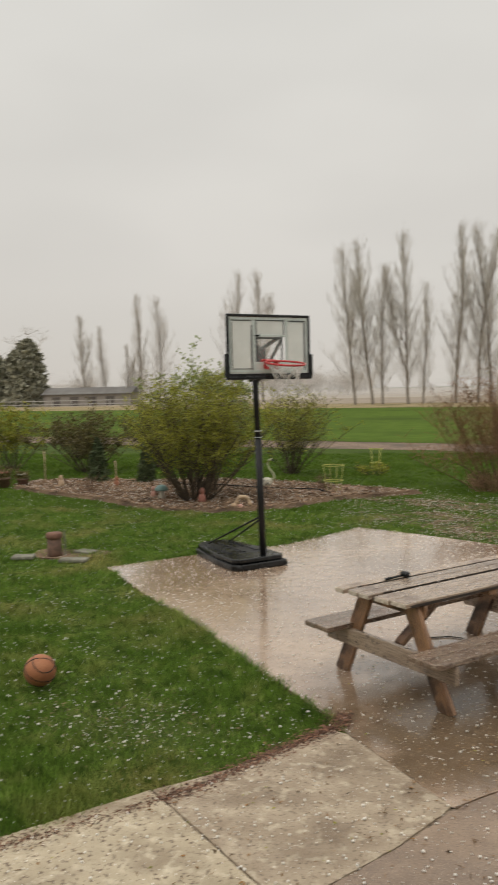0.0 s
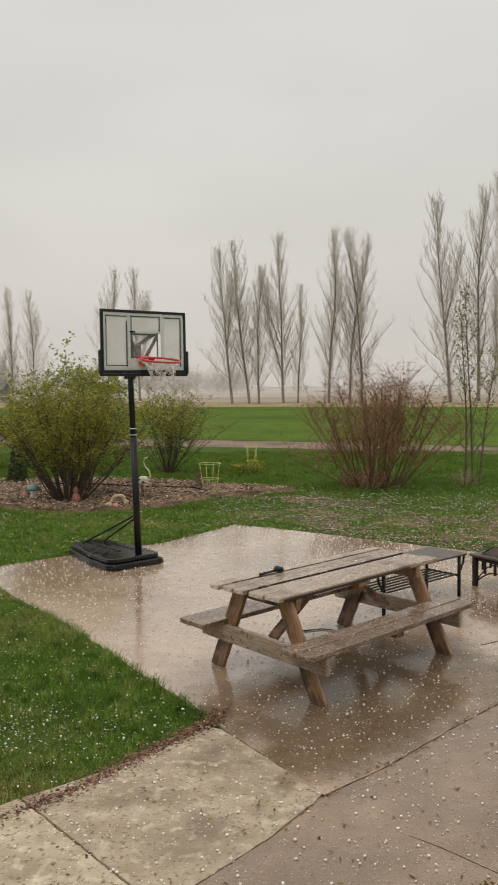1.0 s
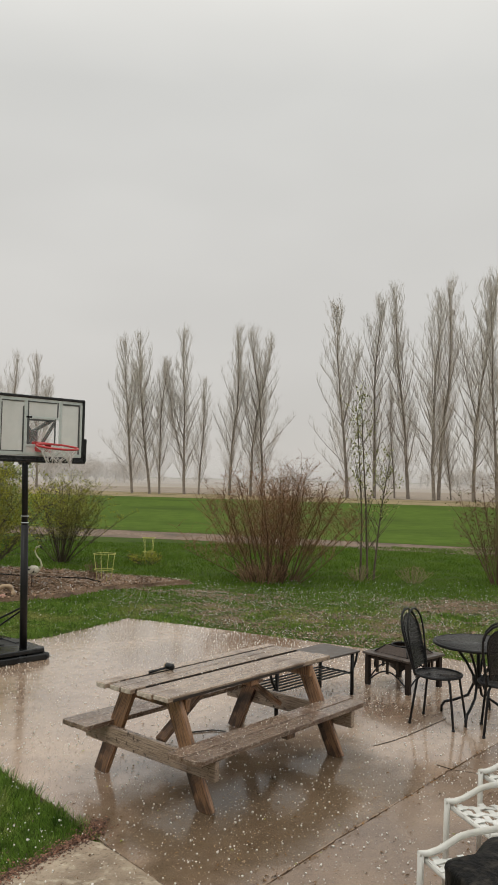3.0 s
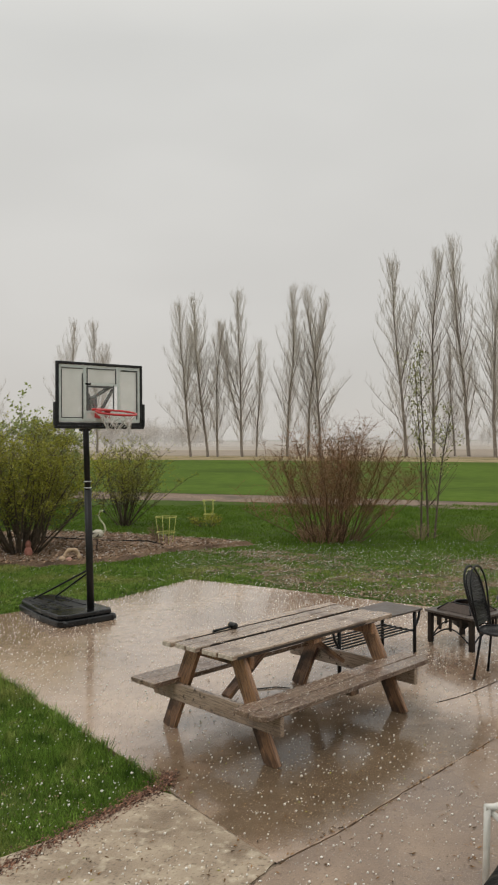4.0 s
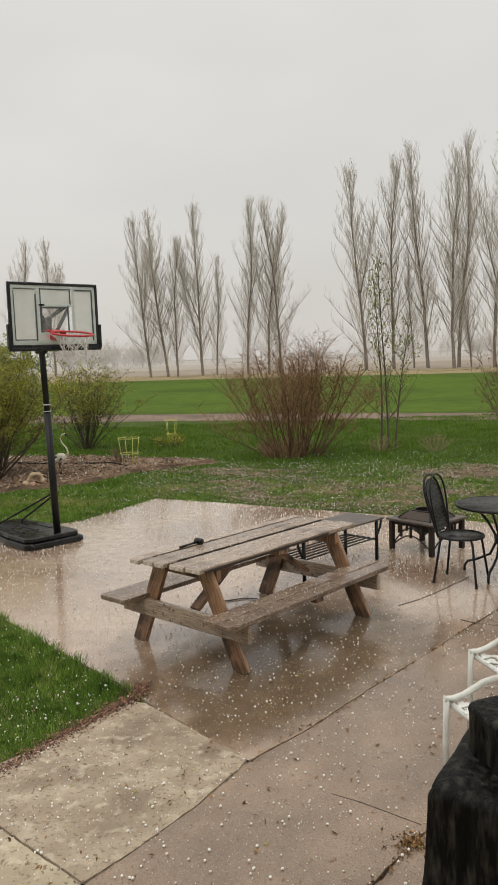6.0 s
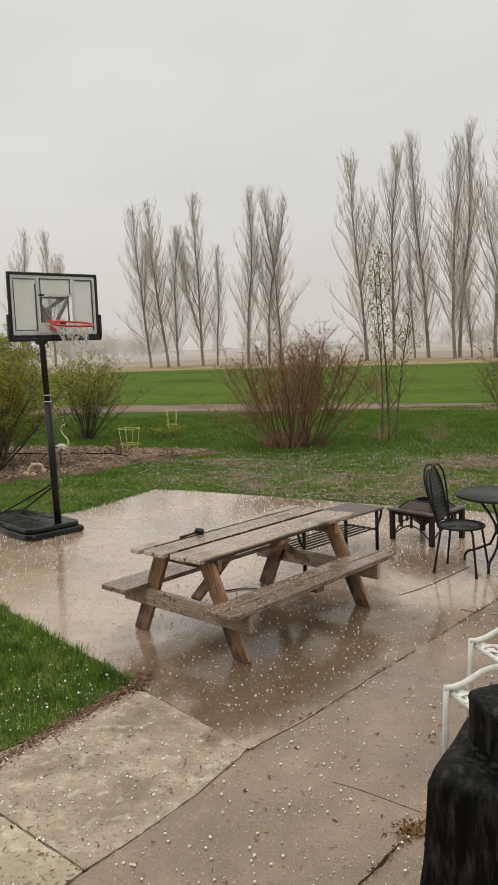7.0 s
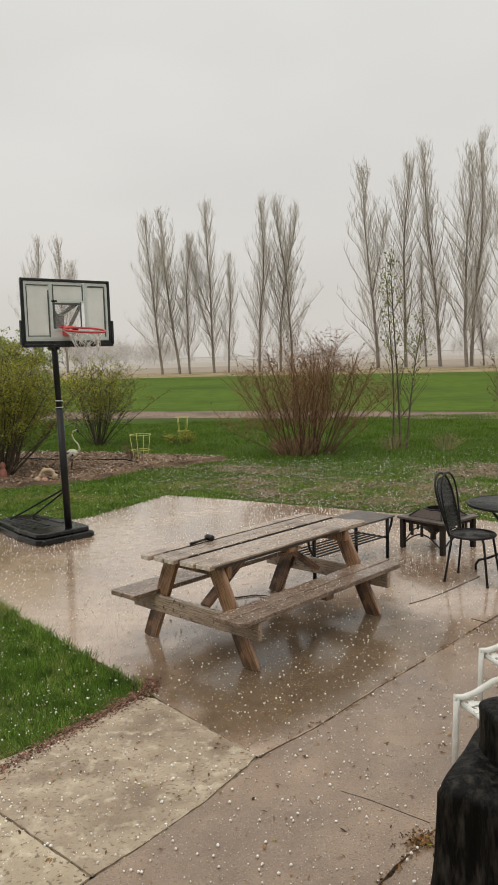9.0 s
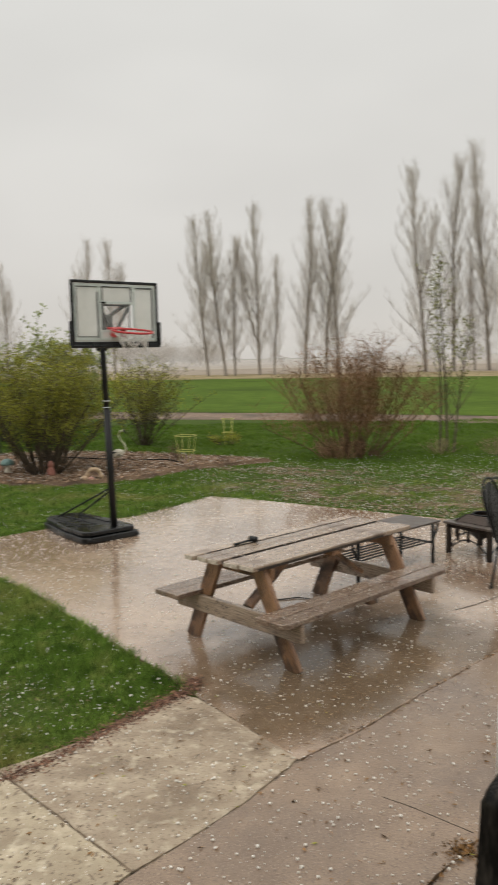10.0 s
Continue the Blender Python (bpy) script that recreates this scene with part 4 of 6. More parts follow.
def conifer(x, y, h, w, label, material, name, seed, needles=2600, size=0.07, blunt=0.75):
    g = np.random.default_rng(seed)
    t = thing(name, Matrix.Translation((x, y, -0.02)), label, "tree")
    part("trunk", Soup().tube([(0, 0, 0), (0, 0, h * 0.9)], [0.04 * h, 0.008 * h], 7), BARK, t)
    f = g.uniform(0.02, 1, needles) ** 0.8
    a = g.uniform(0, 2 * np.pi, needles)
    lumps = 1 + 0.18 * np.sin(a * 5 + f * 23) + 0.12 * np.sin(a * 3 - f * 41)
    r = w / 2 * (1 - f) ** blunt * lumps * g.uniform(0.55, 1.0, needles) + 0.01
    p = np.stack([r * np.cos(a), r * np.sin(a), h * f], 1)
    leaf_cloud("foliage", p, size, material, seed, t)
    return t


conifer(-8.75, 18.1, 1.12, 0.62, "small dark green columnar conifer in the bed", CONIFER, "small_conifer", 41)
conifer(-7.45, 18.1, 1.0, 0.50, "small dark green columnar conifer in the bed", CONIFER, "small_conifer", 42)
for i, (x, y, h, w) in enumerate(((-80.5, 138, 12.6, 8.5), (-85, 142, 10.6, 9), (-89.5, 140, 10.3, 9), (-95, 142, 11, 9))):
    conifer(x, y, h, w, "dark green spruce by the far farmyard, paled for haze", HAZED_SPRUCE, "spruce_tree", 50 + i, 6500, 0.8, 0.42)

# distant bare trees, in the mist beyond the fields
def far_crown(seed):
    """A round bare tree, 10 m tall."""
    rnd = random.Random(seed)
    s = Soup()
    stem, _ = grow(s, rnd, (0, 0, -0.2), (0, 0, 1), 4.0, 0.16, 0.10, 0.05, 4, 5, 0)
    for i in range(26):
        a = rnd.uniform(0, 2 * math.pi)
        limb, _ = grow(s, rnd, stem[rnd.choice((1, 2, 3, 4))], (math.cos(a), math.sin(a), rnd.uniform(0.4, 2.2)), rnd.uniform(3, 6.3), 0.06, 0.02, 0.14, 5, 3, 0.05)
        for q in range(9):
            p = limb[rnd.choice((1, 2, 3, 4, 5))]
            b = rnd.uniform(0, 2 * math.pi)
            tw, _ = grow(s, rnd, p, (math.cos(b), math.sin(b), rnd.uniform(0, 1.4)), rnd.uniform(0.8, 2.2), 0.025, 0.012, 0.15, 3, 3, 0.05)
            for z in range(2):
                c = rnd.uniform(0, 2 * math.pi)
                grow(s, rnd, tw[rnd.choice((1, 2, 3))], (math.cos(c), math.sin(c), rnd.uniform(0, 1.2)), rnd.uniform(0.5, 1.2), 0.016, 0.010, 0.1, 2, 3, 0)
    return s.mesh("branchwork")


FAR = [far_crown(s) for s in (1, 2, 3)]
far = random.Random(77)
clumps = [(-0.64, -0.30, 34, 0.6, 1.0), (-0.23, -0.10, 30, 0.75, 1.15), (-0.10, 0.12, 14, 0.2, 0.45), (0.08, 0.2, 12, 0.4, 0.7), (0.2, 0.44, 30, 0.6, 1.0)]
spots = [(far.uniform(a0, a1), far.uniform(s0, s1)) for a0, a1, k, s0, s1 in clumps for _ in range(k)]
for i, (ang, s) in enumerate(spots):
    y = far.uniform(230, 360)
    t = thing("far_tree", Matrix.Translation((y * math.tan(ang), y, 0)), "bare distant tree on the misty horizon", "tree", "distant tree line")
    part("branchwork", FAR[i % 3], HAZED_TWIG, t, m=pose(0, 0, 0, 0, 0, far.uniform(0, 360)) @ Matrix.Diagonal((s * 1.25, s * 1.25, s, 1)))

for x, y, s in ((-94, 156, 1.75), (-61.5, 146, 0.85), (-74, 150, 0.8)):
    t = thing("farmyard_tree", Matrix.Translation((x, y, 0)), "bare round-headed tree by the far farmyard", "tree", "farmyard trees")
    part("branchwork", FAR[1], HAZED_TWIG, t, m=pose(0, 0, 0, 0, 0, x) @ Matrix.Diagonal((s, s, s, 1)))

# pale haze over the end of the fields, painted as three glowing sheets
mist = bpy.data.materials.new("glowing_haze")
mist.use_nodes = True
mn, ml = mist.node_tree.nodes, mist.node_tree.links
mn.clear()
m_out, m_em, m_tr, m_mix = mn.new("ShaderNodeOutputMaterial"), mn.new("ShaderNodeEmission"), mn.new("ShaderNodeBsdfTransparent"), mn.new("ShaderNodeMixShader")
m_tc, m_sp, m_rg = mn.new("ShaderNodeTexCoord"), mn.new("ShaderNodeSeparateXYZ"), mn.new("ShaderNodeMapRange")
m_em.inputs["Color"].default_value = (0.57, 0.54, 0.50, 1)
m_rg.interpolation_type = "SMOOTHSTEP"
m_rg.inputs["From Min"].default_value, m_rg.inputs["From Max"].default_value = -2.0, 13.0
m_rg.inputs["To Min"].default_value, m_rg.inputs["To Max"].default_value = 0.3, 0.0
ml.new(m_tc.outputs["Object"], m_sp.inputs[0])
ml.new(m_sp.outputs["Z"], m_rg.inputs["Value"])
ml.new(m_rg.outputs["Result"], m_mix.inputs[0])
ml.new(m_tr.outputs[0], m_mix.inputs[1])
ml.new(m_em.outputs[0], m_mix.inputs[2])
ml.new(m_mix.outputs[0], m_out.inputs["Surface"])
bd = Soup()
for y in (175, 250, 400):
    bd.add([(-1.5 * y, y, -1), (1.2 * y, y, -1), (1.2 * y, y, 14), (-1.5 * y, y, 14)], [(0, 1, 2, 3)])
tagged(part("backdrop", bd, mist), "glowing see-through sheets painting pale haze over the far fields", "backdrop", kind="structure")


def barn(x, y):
    t = thing("farm_shed", pose(x, y, 0, 0, 0, 8), "long low grey farm shed beyond the field", "shed")
    part("wall", Soup().box((17, 6, 2.3), pose(0, 0, 1.15)), SHED, t)
    part("roof", Soup().add([(-8.8, -3.4, 2.25), (8.8, -3.4, 2.25), (8.8, 0, 3.5), (-8.8, 0, 3.5), (8.8, 3.4, 2.25), (-8.8, 3.4, 2.25), (-8.8, -3.4, 2.15), (8.8, -3.4, 2.15), (8.8, 3.4, 2.15), (-8.8, 3.4, 2.15)],
                            [(0, 1, 2, 3), (3, 2, 4, 5), (6, 7, 1, 0), (8, 9, 5, 4), (9, 8, 7, 6), (0, 3, 5, 9, 6), (1, 7, 8, 4, 2)]), SHED_ROOF, t)
    for dx in (-6, -2.5, 1, 4.5):
        part("door", Soup().box((1.6, 0.1, 1.7), pose(dx, -3.02, 0.86)), SHED_DOOR, t)


SHED = mat("weathered_boards", (0.24, 0.21, 0.19), (0.33, 0.30, 0.27), 1.0, rough=0.9)
SHED_ROOF = mat("tin_roof", (0.12, 0.112, 0.105), (0.17, 0.162, 0.152), 0.6, rough=0.6)
SHED_DOOR = mat("dark_boards", (0.10, 0.09, 0.08), (0.15, 0.13, 0.12), 1.0, rough=0.9)
barn(-67.5, 139)
rail = thing("rail_fence", pose(-70, 122, 0, 0, 0, 6), "white rail fence along the far paddock", "fence")
WHITE_RAIL = mat("white_paint", (0.38, 0.365, 0.34), (0.47, 0.455, 0.43), 2.0, rough=0.7)
post = Soup().box((0.12, 0.12, 1.3), pose(0, 0, 0.65)).mesh("post")
for i in range(15):
    part("post", post, WHITE_RAIL, rail, m=pose(-24 + i * 3.4, 0, 0))
for z in (0.55, 1.15):
    part("rail", Soup().box((48, 0.05, 0.14), pose(-0.2, -0.09, z)), WHITE_RAIL, rail)

# ---- mulch bed and its ornaments ----
bm_bed = Soup()
inner = [(-5.2 + (x + 5.2) * 0.97, 16.2 + (y - 16.2) * 0.95) for x, y in BED]
k = len(BED)
bm_bed.add([(x, y, -0.022) for x, y in BED] + [(x, y, 0.05) for x, y in inner], [tuple(range(k, 2 * k))] + [(i, (i + 1) % k, k + (i + 1) % k, k + i) for i in range(k)])
tagged(part("mulch_bed", bm_bed, MULCH), "bark mulch garden bed with scattered ornaments", "garden bed", kind="structure")

PALE_STONE = mat("cream_stone", (0.42, 0.29, 0.18), (0.56, 0.42, 0.29), 14.0, rough=0.7, bump=0.3)
PINK_PAINT = mat("faded_pink", (0.45, 0.24, 0.19), (0.55, 0.32, 0.25), 14.0, rough=0.6)
RED_PAINT = mat("faded_red", (0.30, 0.10, 0.07), (0.42, 0.20, 0.15), 14.0, rough=0.6)
TEAL = mat("teal_glaze", (0.12, 0.23, 0.22), (0.19, 0.30, 0.28), 10.0, rough=0.35)
CREAM = mat("cream_glaze", (0.62, 0.58, 0.48), (0.7, 0.66, 0.56), 10.0, rough=0.4)
YELLOW_WIRE = mat("yellow_wire", (0.50, 0.50, 0.12), (0.6, 0.58, 0.18), 10.0, rough=0.5)
TERRACOTTA = mat("terracotta", (0.30, 0.12, 0.07), (0.40, 0.18, 0.11), 16.0, rough=0.8)
RUST = mat("rusty_brown", (0.085, 0.05, 0.035), (0.17, 0.095, 0.065), 14.0, rough=0.75, bump=0.3)
RED_RUST = mat("red_rust", (0.13, 0.06, 0.04), (0.22, 0.11, 0.075), 14.0, rough=0.75, bump=0.3)
PALE_SLAB = mat("pale_flagstone", (0.13, 0.125, 0.095), (0.25, 0.24, 0.19), 9.0, rough=0.8, bump=0.3)


def arch_ornament(x, y):
    t = thing("arch_ornament", pose(x, y, 0.04, 0, 0, 12) @ Matrix.Scale(0.68, 4), "cream and pink stone arch ornament lying in mulch", "garden ornament")
    a = Soup()
    a.tube([(0.19 * math.cos(u) + 0.05, 0.03 * math.sin(3 * u), 0.06 + 0.23 * math.sin(u)) for u in np.linspace(-0.15, 3.0, 12)], [0.055 + 0.014 * math.sin(i * 1.9) for i in range(12)], 9)
    part("arch", a, PALE_STONE, t)
    part("rock", Soup().lathe([(0.02, -0.03), (0.09, 0.0), (0.11, 0.05), (0.07, 0.10), (0.01, 0.12)], (-0.2, 0, 0), 10), PALE_STONE, t)
    part("rock", Soup().lathe([(0.02, -0.03), (0.08, 0.0), (0.09, 0.04), (0.05, 0.08), (0.01, 0.09)], (-0.02, -0.07, 0), 10), PINK_PAINT, t, "pinkish rock")


arch_ornament(-3.97, 14.22)


def toadstool(x, y, s):
    t = thing("toadstool_ornament", pose(x, y, 0.04), "cream toadstool ornament with a teal cap", "garden ornament")
    part("stalk", Soup().lathe([(0.10 * s, 0), (0.07 * s, 0.12 * s), (0.055 * s, 0.26 * s)], n=14), CREAM, t)
    part("cap", Soup().lathe([(0.17 * s, 0.23 * s), (0.19 * s, 0.26 * s), (0.16 * s, 0.33 * s), (0.09 * s, 0.38 * s), (0.01 * s, 0.40 * s)], n=16), TEAL, t, "teal glazed cap")


toadstool(-5.93, 15.15, 0.75)


def small_statue(x, y, h, material, label, turn=0):
    s = Soup().lathe([(0.20 * h, 0), (0.25 * h, 0.05 * h), (0.26 * h, 0.28 * h), (0.20 * h, 0.48 * h), (0.13 * h, 0.56 * h), (0.17 * h, 0.62 * h), (0.19 * h, 0.72 * h), (0.16 * h, 0.84 * h), (0.09 * h, 0.94 * h), (0.01 * h, h)], n=14)
    tagged(part("garden_statue", s, material, m=pose(x, y, 0.04, 0, 0, turn)), label, "statue")


small_statue(-4.92, 14.75, 0.30, RED_PAINT, "small weathered statue with a red top in mulch")
small_statue(-6.2, 15.4, 0.24, PINK_PAINT, "small faded pink statue standing in mulch")
small_statue(-7.85, 17.2, 0.24, TERRACOTTA, "small terracotta statue standing in mulch")
small_statue(-9.2, 17.0, 0.28, PALE_STONE, "small pale statue standing in mulch")


def flamingo(x, y):
    t = thing("flamingo_ornament", pose(x, y, 0.0, 0, 0, -10) @ Matrix.Scale(0.93, 4), "pale metal flamingo ornament standing in the bed", "garden ornament")
    body = Soup().lathe([(0.005, -0.16), (0.06, -0.10), (0.10, 0.0), (0.08, 0.09), (0.02, 0.17)], m=pose(0, 0, 0.42, 0, 78, 0), n=14)
    part("body", body, CREAM, t, "cream body with dark feather marks")
    for i in range(9):
        part("feather", Soup().box((0.07, 0.012, 0.03), pose(-0.10 + 0.028 * i, -0.085 - 0.01 * math.sin(i), 0.42 + 0.04 * math.sin(i * 2.3), 0, 20 * math.sin(i), 0), 0.004), BLACK_METAL if i % 2 else CREAM, t)
    part("neck", Soup().tube([(0.13, 0, 0.45), (0.20, 0, 0.52), (0.17, 0, 0.62), (0.08, 0, 0.72), (0.04, 0, 0.82), (0.08, 0, 0.90), (0.15, 0, 0.91)], [0.03, 0.022, 0.018, 0.016, 0.016, 0.018, 0.028], 9), PALE_GREEN, t, "pale yellow-green neck")
    part("beak", Soup().tube([(0.15, 0, 0.91), (0.21, 0, 0.87), (0.22, 0, 0.83)], [0.022, 0.014, 0.003], 8), BLACK_METAL, t)
    for s in (-1, 1):
        part("leg", Soup().tube([(0, s * 0.03, 0.36), (0.02, s * 0.03, 0.0)], 0.008, 6), BLACK_METAL, t)


PALE_GREEN = mat("pale_yellow_green", (0.5, 0.52, 0.32), (0.6, 0.6, 0.42), 10.0, rough=0.5)
flamingo(-3.74, 15.3)


def tomato_cage(x, y, h, r, turn=0):
    t = thing("tomato_cage", pose(x, y, 0.0, 0, 0, turn), "yellow wire tomato cage pushed into the soil", "plant cage", "tomato cages")
    for f in (0.45, 0.97):
        rr = r * (0.75 + 0.25 * f)
        part("ring", Soup().tube([(rr * math.cos(a), rr * math.sin(a), h * f) for a in np.linspace(0, 2 * math.pi, 24, endpoint=False)], 0.007, 5, closed=True), YELLOW_WIRE, t)
    for i in range(4):
        a = math.pi / 2 * i + 0.5
        part("stake", Soup().tube([(r * 0.6 * math.cos(a), r * 0.6 * math.sin(a), -0.02), (r * math.cos(a), r * math.sin(a), h)], 0.006, 5), YELLOW_WIRE, t)
    return t


tomato_cage(-2.57, 16.6, 0.62, 0.23)
tomato_cage(-2.04, 20.4, 0.68, 0.17, 30)
hose = [(-6.3, 17.4), (-5.2, 17.2), (-4.2, 17.0), (-3.4, 16.85), (-2.95, 16.6), (-2.6, 16.3)]
tagged(part("garden_hose", Soup().tube([(x, y, 0.07 + 0.02 * math.sin(i * 2)) for i, (x, y) in enumerate(hose)], 0.014, 8), BLACK_PLASTIC), "black hose lying across the mulch bed", "hose")

RED_STRAW = mat("reddish_straw", (0.23, 0.13, 0.072), (0.40, 0.25, 0.15), 8.0, rough=0.9, island=0.4)
PLANT_DRY = mat("dry_perennial", (0.12, 0.075, 0.05), (0.22, 0.14, 0.09), 6.0, rough=0.9, island=0.4)
shrub(61, -11.1, 17.6, 0.55, 1.1, 26, "low dark dried perennial clump by the bed", PLANT_DRY, OLIVE_LEAF, 500, 0.05, twigs=5, name="perennial_clump", base=0.3, r0=0.006)
shrub(62, -7.9, 16.0, 0.45, 0.7, 22, "low brown dried perennial clump in mulch", PLANT_DRY, None, 0, twigs=4, name="perennial_clump", base=0.25, r0=0.005)
shrub(63, -2.85, 16.9, 0.42, 0.45, 18, "low brown dried perennial clump in mulch", PLANT_DRY, None, 0, twigs=4, name="perennial_clump", base=0.15, r0=0.005)
shrub(64, -2.1, 20.2, 0.35, 0.8, 20, "low green perennial clump by a wire cage", SHRUB_STEM, FORSYTHIA, 500, 0.05, twigs=4, name="perennial_clump", base=0.3, r0=0.005)
shrub(65, 4.15, 17.6, 0.42, 0.6, 26, "tuft of dry straw-coloured grass on the lawn", STUBBLE, None, 0, twigs=3, name="grass_tuft", base=0.25, r0=0.005)
shrub(67, 0.72, 17.3, 0.50, 0.55, 120, "reddish straw-coloured dead grass round the shrub", RED_STRAW, None, 0, twigs=3, name="grass_tuft", base=0.75, r0=0.006)
shrub(66, 2.95, 17.7, 0.40, 0.7, 26, "tuft of dry straw-coloured grass on the lawn", STUBBLE, None, 0, twigs=3, name="grass_tuft", base=0.25, r0=0.005)


def planter_post(x, y):
    t = thing("well_pipe", pose(x, y, 0.0), "short rusty well pipe with a red-brown cap among flat stones", "well pipe")
    part("pipe", Soup().lathe([(0.105, -0.02), (0.10, 0.05), (0.10, 0.27)], n=18), RUST, t)
    part("cap", Soup().lathe([(0.11, 0.25), (0.115, 0.265), (0.115, 0.31), (0.10, 0.325), (0.01, 0.33)], n=20), RED_RUST, t, "red-brown cap")
    part("stake", Soup().box((0.02, 0.02, 0.36), pose(0.15, 0.02, 0.18)), PALE_SLAB, t)


planter_post(-5.45, 9.75)
for x, y, sx, sy, tn in ((-5.82, 9.55, 0.30, 0.2, 15), (-5.02, 9.48, 0.38, 0.18, 8), (-5.1, 10.0, 0.3, 0.2, -20)):
    tagged(part("flagstone", Soup().box((sx, sy, 0.05), None, 0.015), PALE_SLAB, m=pose(x, y, 0.012, 0, 0, tn)), "flat pale stone laid in the lawn", "stone", "flat stones round the pipe")
soil_patch = [(-5.45 + 0.55 * math.cos(a) * (1 + 0.15 * math.sin(3 * a)) + 0.15, 9.9 + 0.4 * math.sin(a) * (1 + 0.2 * math.cos(2 * a))) for a in np.linspace(0, 2 * math.pi, 18, endpoint=False)]
tagged(part("soil_patch", Soup().prism(soil_patch, -0.03, 0.004), MULCH), "bare brown soil round the well pipe", "soil", kind="structure")

# ---- basketball ----
BALL = mat("orange_rubber", (0.33, 0.12, 0.05), (0.43, 0.18, 0.085), 90.0, rough=0.6, bump=0.3, c3=(0.28, 0.10, 0.05), scale3=6.0)
ball = thing("basketball", pose(-3.14, 5.26, 0.125, 25, 20, 35), "worn orange basketball lying on the lawn", "ball")
me = bpy.data.meshes.new("cover")
bmx = bmesh.new()
bmesh.ops.create_uvsphere(bmx, u_segments=32, v_segments=20, radius=0.1215)
for f in bmx.faces:
    f.smooth = True
bmx.to_mesh(me)
bmx.free()
part("cover", me, BALL, ball)
for m in (pose(0, 0, 0), pose(0, 0, 0, 90, 0, 0)):
    part("seam", Soup().tube([(0.1213 * math.cos(a), 0.1213 * math.sin(a), 0) for a in np.linspace(0, 2 * math.pi, 40, endpoint=False)], 0.004, 5, closed=True), BLACK_METAL, ball, "black seam", m=m)
for s in (-1, 1):
    part("seam", Soup().tube([(0.1213 * (math.cos(a) * 0.72), 0.1213 * math.sin(a) * 0.82, s * 0.1213 * math.sqrt(max(0.0, 1 - (math.cos(a) * 0.72) ** 2 - (math.sin(a) * 0.82) ** 2))) for a in np.linspace(0, 2 * math.pi, 40, endpoint=False)], 0.004, 5, closed=True), BLACK_METAL, ball, "black seam")

# ---- hammer on the picnic table ----
hm = thing("mallet", pose(-0.43, 6.19, 0.759, 0, 0, 222) @ Matrix.Scale(0.72, 4), "dark mallet lying on the picnic table", "mallet")
part("handle", Soup().tube([(0.02, 0, -0.005), (0.16, 0, -0.015), (0.27, 0, -0.022)], [0.013, 0.012, 0.015], 9), BLACK_PLASTIC, hm)
part("head", Soup().tube([(0, -0.055, 0), (0, -0.045, 0), (0, 0.045, 0), (0, 0.055, 0)], [0.026, 0.034, 0.034, 0.026], 14), BLACK_PLASTIC, hm)
part("face", Soup().tube([(0, -0.064, 0), (0, -0.054, 0)], 0.03, 14), PALE_STONE, hm, "pale worn face")


# ---- black garden furniture ----
def bistro_chair(m):
    t = thing("bistro_chair", m, "black metal mesh bistro chair with a tall rounded back", "chair", "bistro set")
    # x points forward
    part("seat", Soup().lathe([(0.0, 0.445), (0.20, 0.447), (0.205, 0.452), (0.0, 0.453)], n=28), MESH, t, "black steel mesh seat")
    part("seat_ring", Soup().tube([(0.212 * math.cos(a), 0.212 * math.sin(a), 0.45) for a in np.linspace(0, 2 * math.pi, 32, endpoint=False)], 0.013, 7, closed=True), BLACK_METAL, t)
    for a, lean in ((40, 1.0), (-40, 1.0), (140, 1.0), (-140, 1.0)):
        c, s = math.cos(radians(a)), math.sin(radians(a))
        part("leg", Soup().tube([(0.17 * c, 0.17 * s, 0.44), (0.205 * c, 0.205 * s, 0.40), (0.27 * c, 0.27 * s, 0.01)], 0.0115, 7), BLACK_METAL, t)
        part("foot", Soup().lathe([(0.016, 0), (0.016, 0.02)], (0.27 * c, 0.27 * s, 0), 8), BLACK_PLASTIC, t)
    def arch(w, z0, z1, lean):
        pts = []
        for u in np.linspace(0, 1, 26):
            if u < 0.35:
                k = u / 0.35
                p = (-w, z0 + (z1 - w - z0) * k)
            elif u > 0.65:
                k = (1 - u) / 0.35
                p = (w, z0 + (z1 - w - z0) * k)
            else:
                an = math.pi * (1 - (u - 0.35) / 0.3)
                p = (w * math.cos(an), z1 - w + w * math.sin(an))
            pts.append((-0.17 - lean * (p[1] - 0.45), p[0] * (0.75 + 0.25 * min(1, (p[1] - 0.4) / 0.35)), p[1]))
        return pts
    part("back_frame", Soup().tube(arch(0.19, 0.44, 1.02, 0.28), 0.0115, 7, caps=True), BLACK_METAL, t)
    part("front_hoop", Soup().tube(arch(0.185, 0.44, 1.03, 0.15), 0.0095, 7, caps=True), BLACK_METAL, t)
    part("inner_frame", Soup().tube(arch(0.15, 0.50, 0.975, 0.28), 0.007, 6), BLACK_METAL, t)
    o = arch(0.15, 0.50, 0.975, 0.28)
    part("back_mesh", Soup().add(o + [(x + 0.004, y, z) for x, y, z in o], [tuple(range(26)), tuple(range(26, 52))[::-1]]), MESH, t, "black steel mesh back")
    for i in range(9):
        z = 0.54 + 0.042 * i
        hw = 0.135 if z < 0.8 else 0.135 * math.sqrt(max(0.05, 1 - ((z - 0.8) / 0.15) ** 2))
        part("wire", Soup().tube([(-0.17 - 0.28 * (z - 0.45) + 0.008, -hw, z), (-0.17 - 0.28 * (z - 0.45) + 0.008, hw, z)], 0.003, 4), BLACK_METAL, t)
    return t


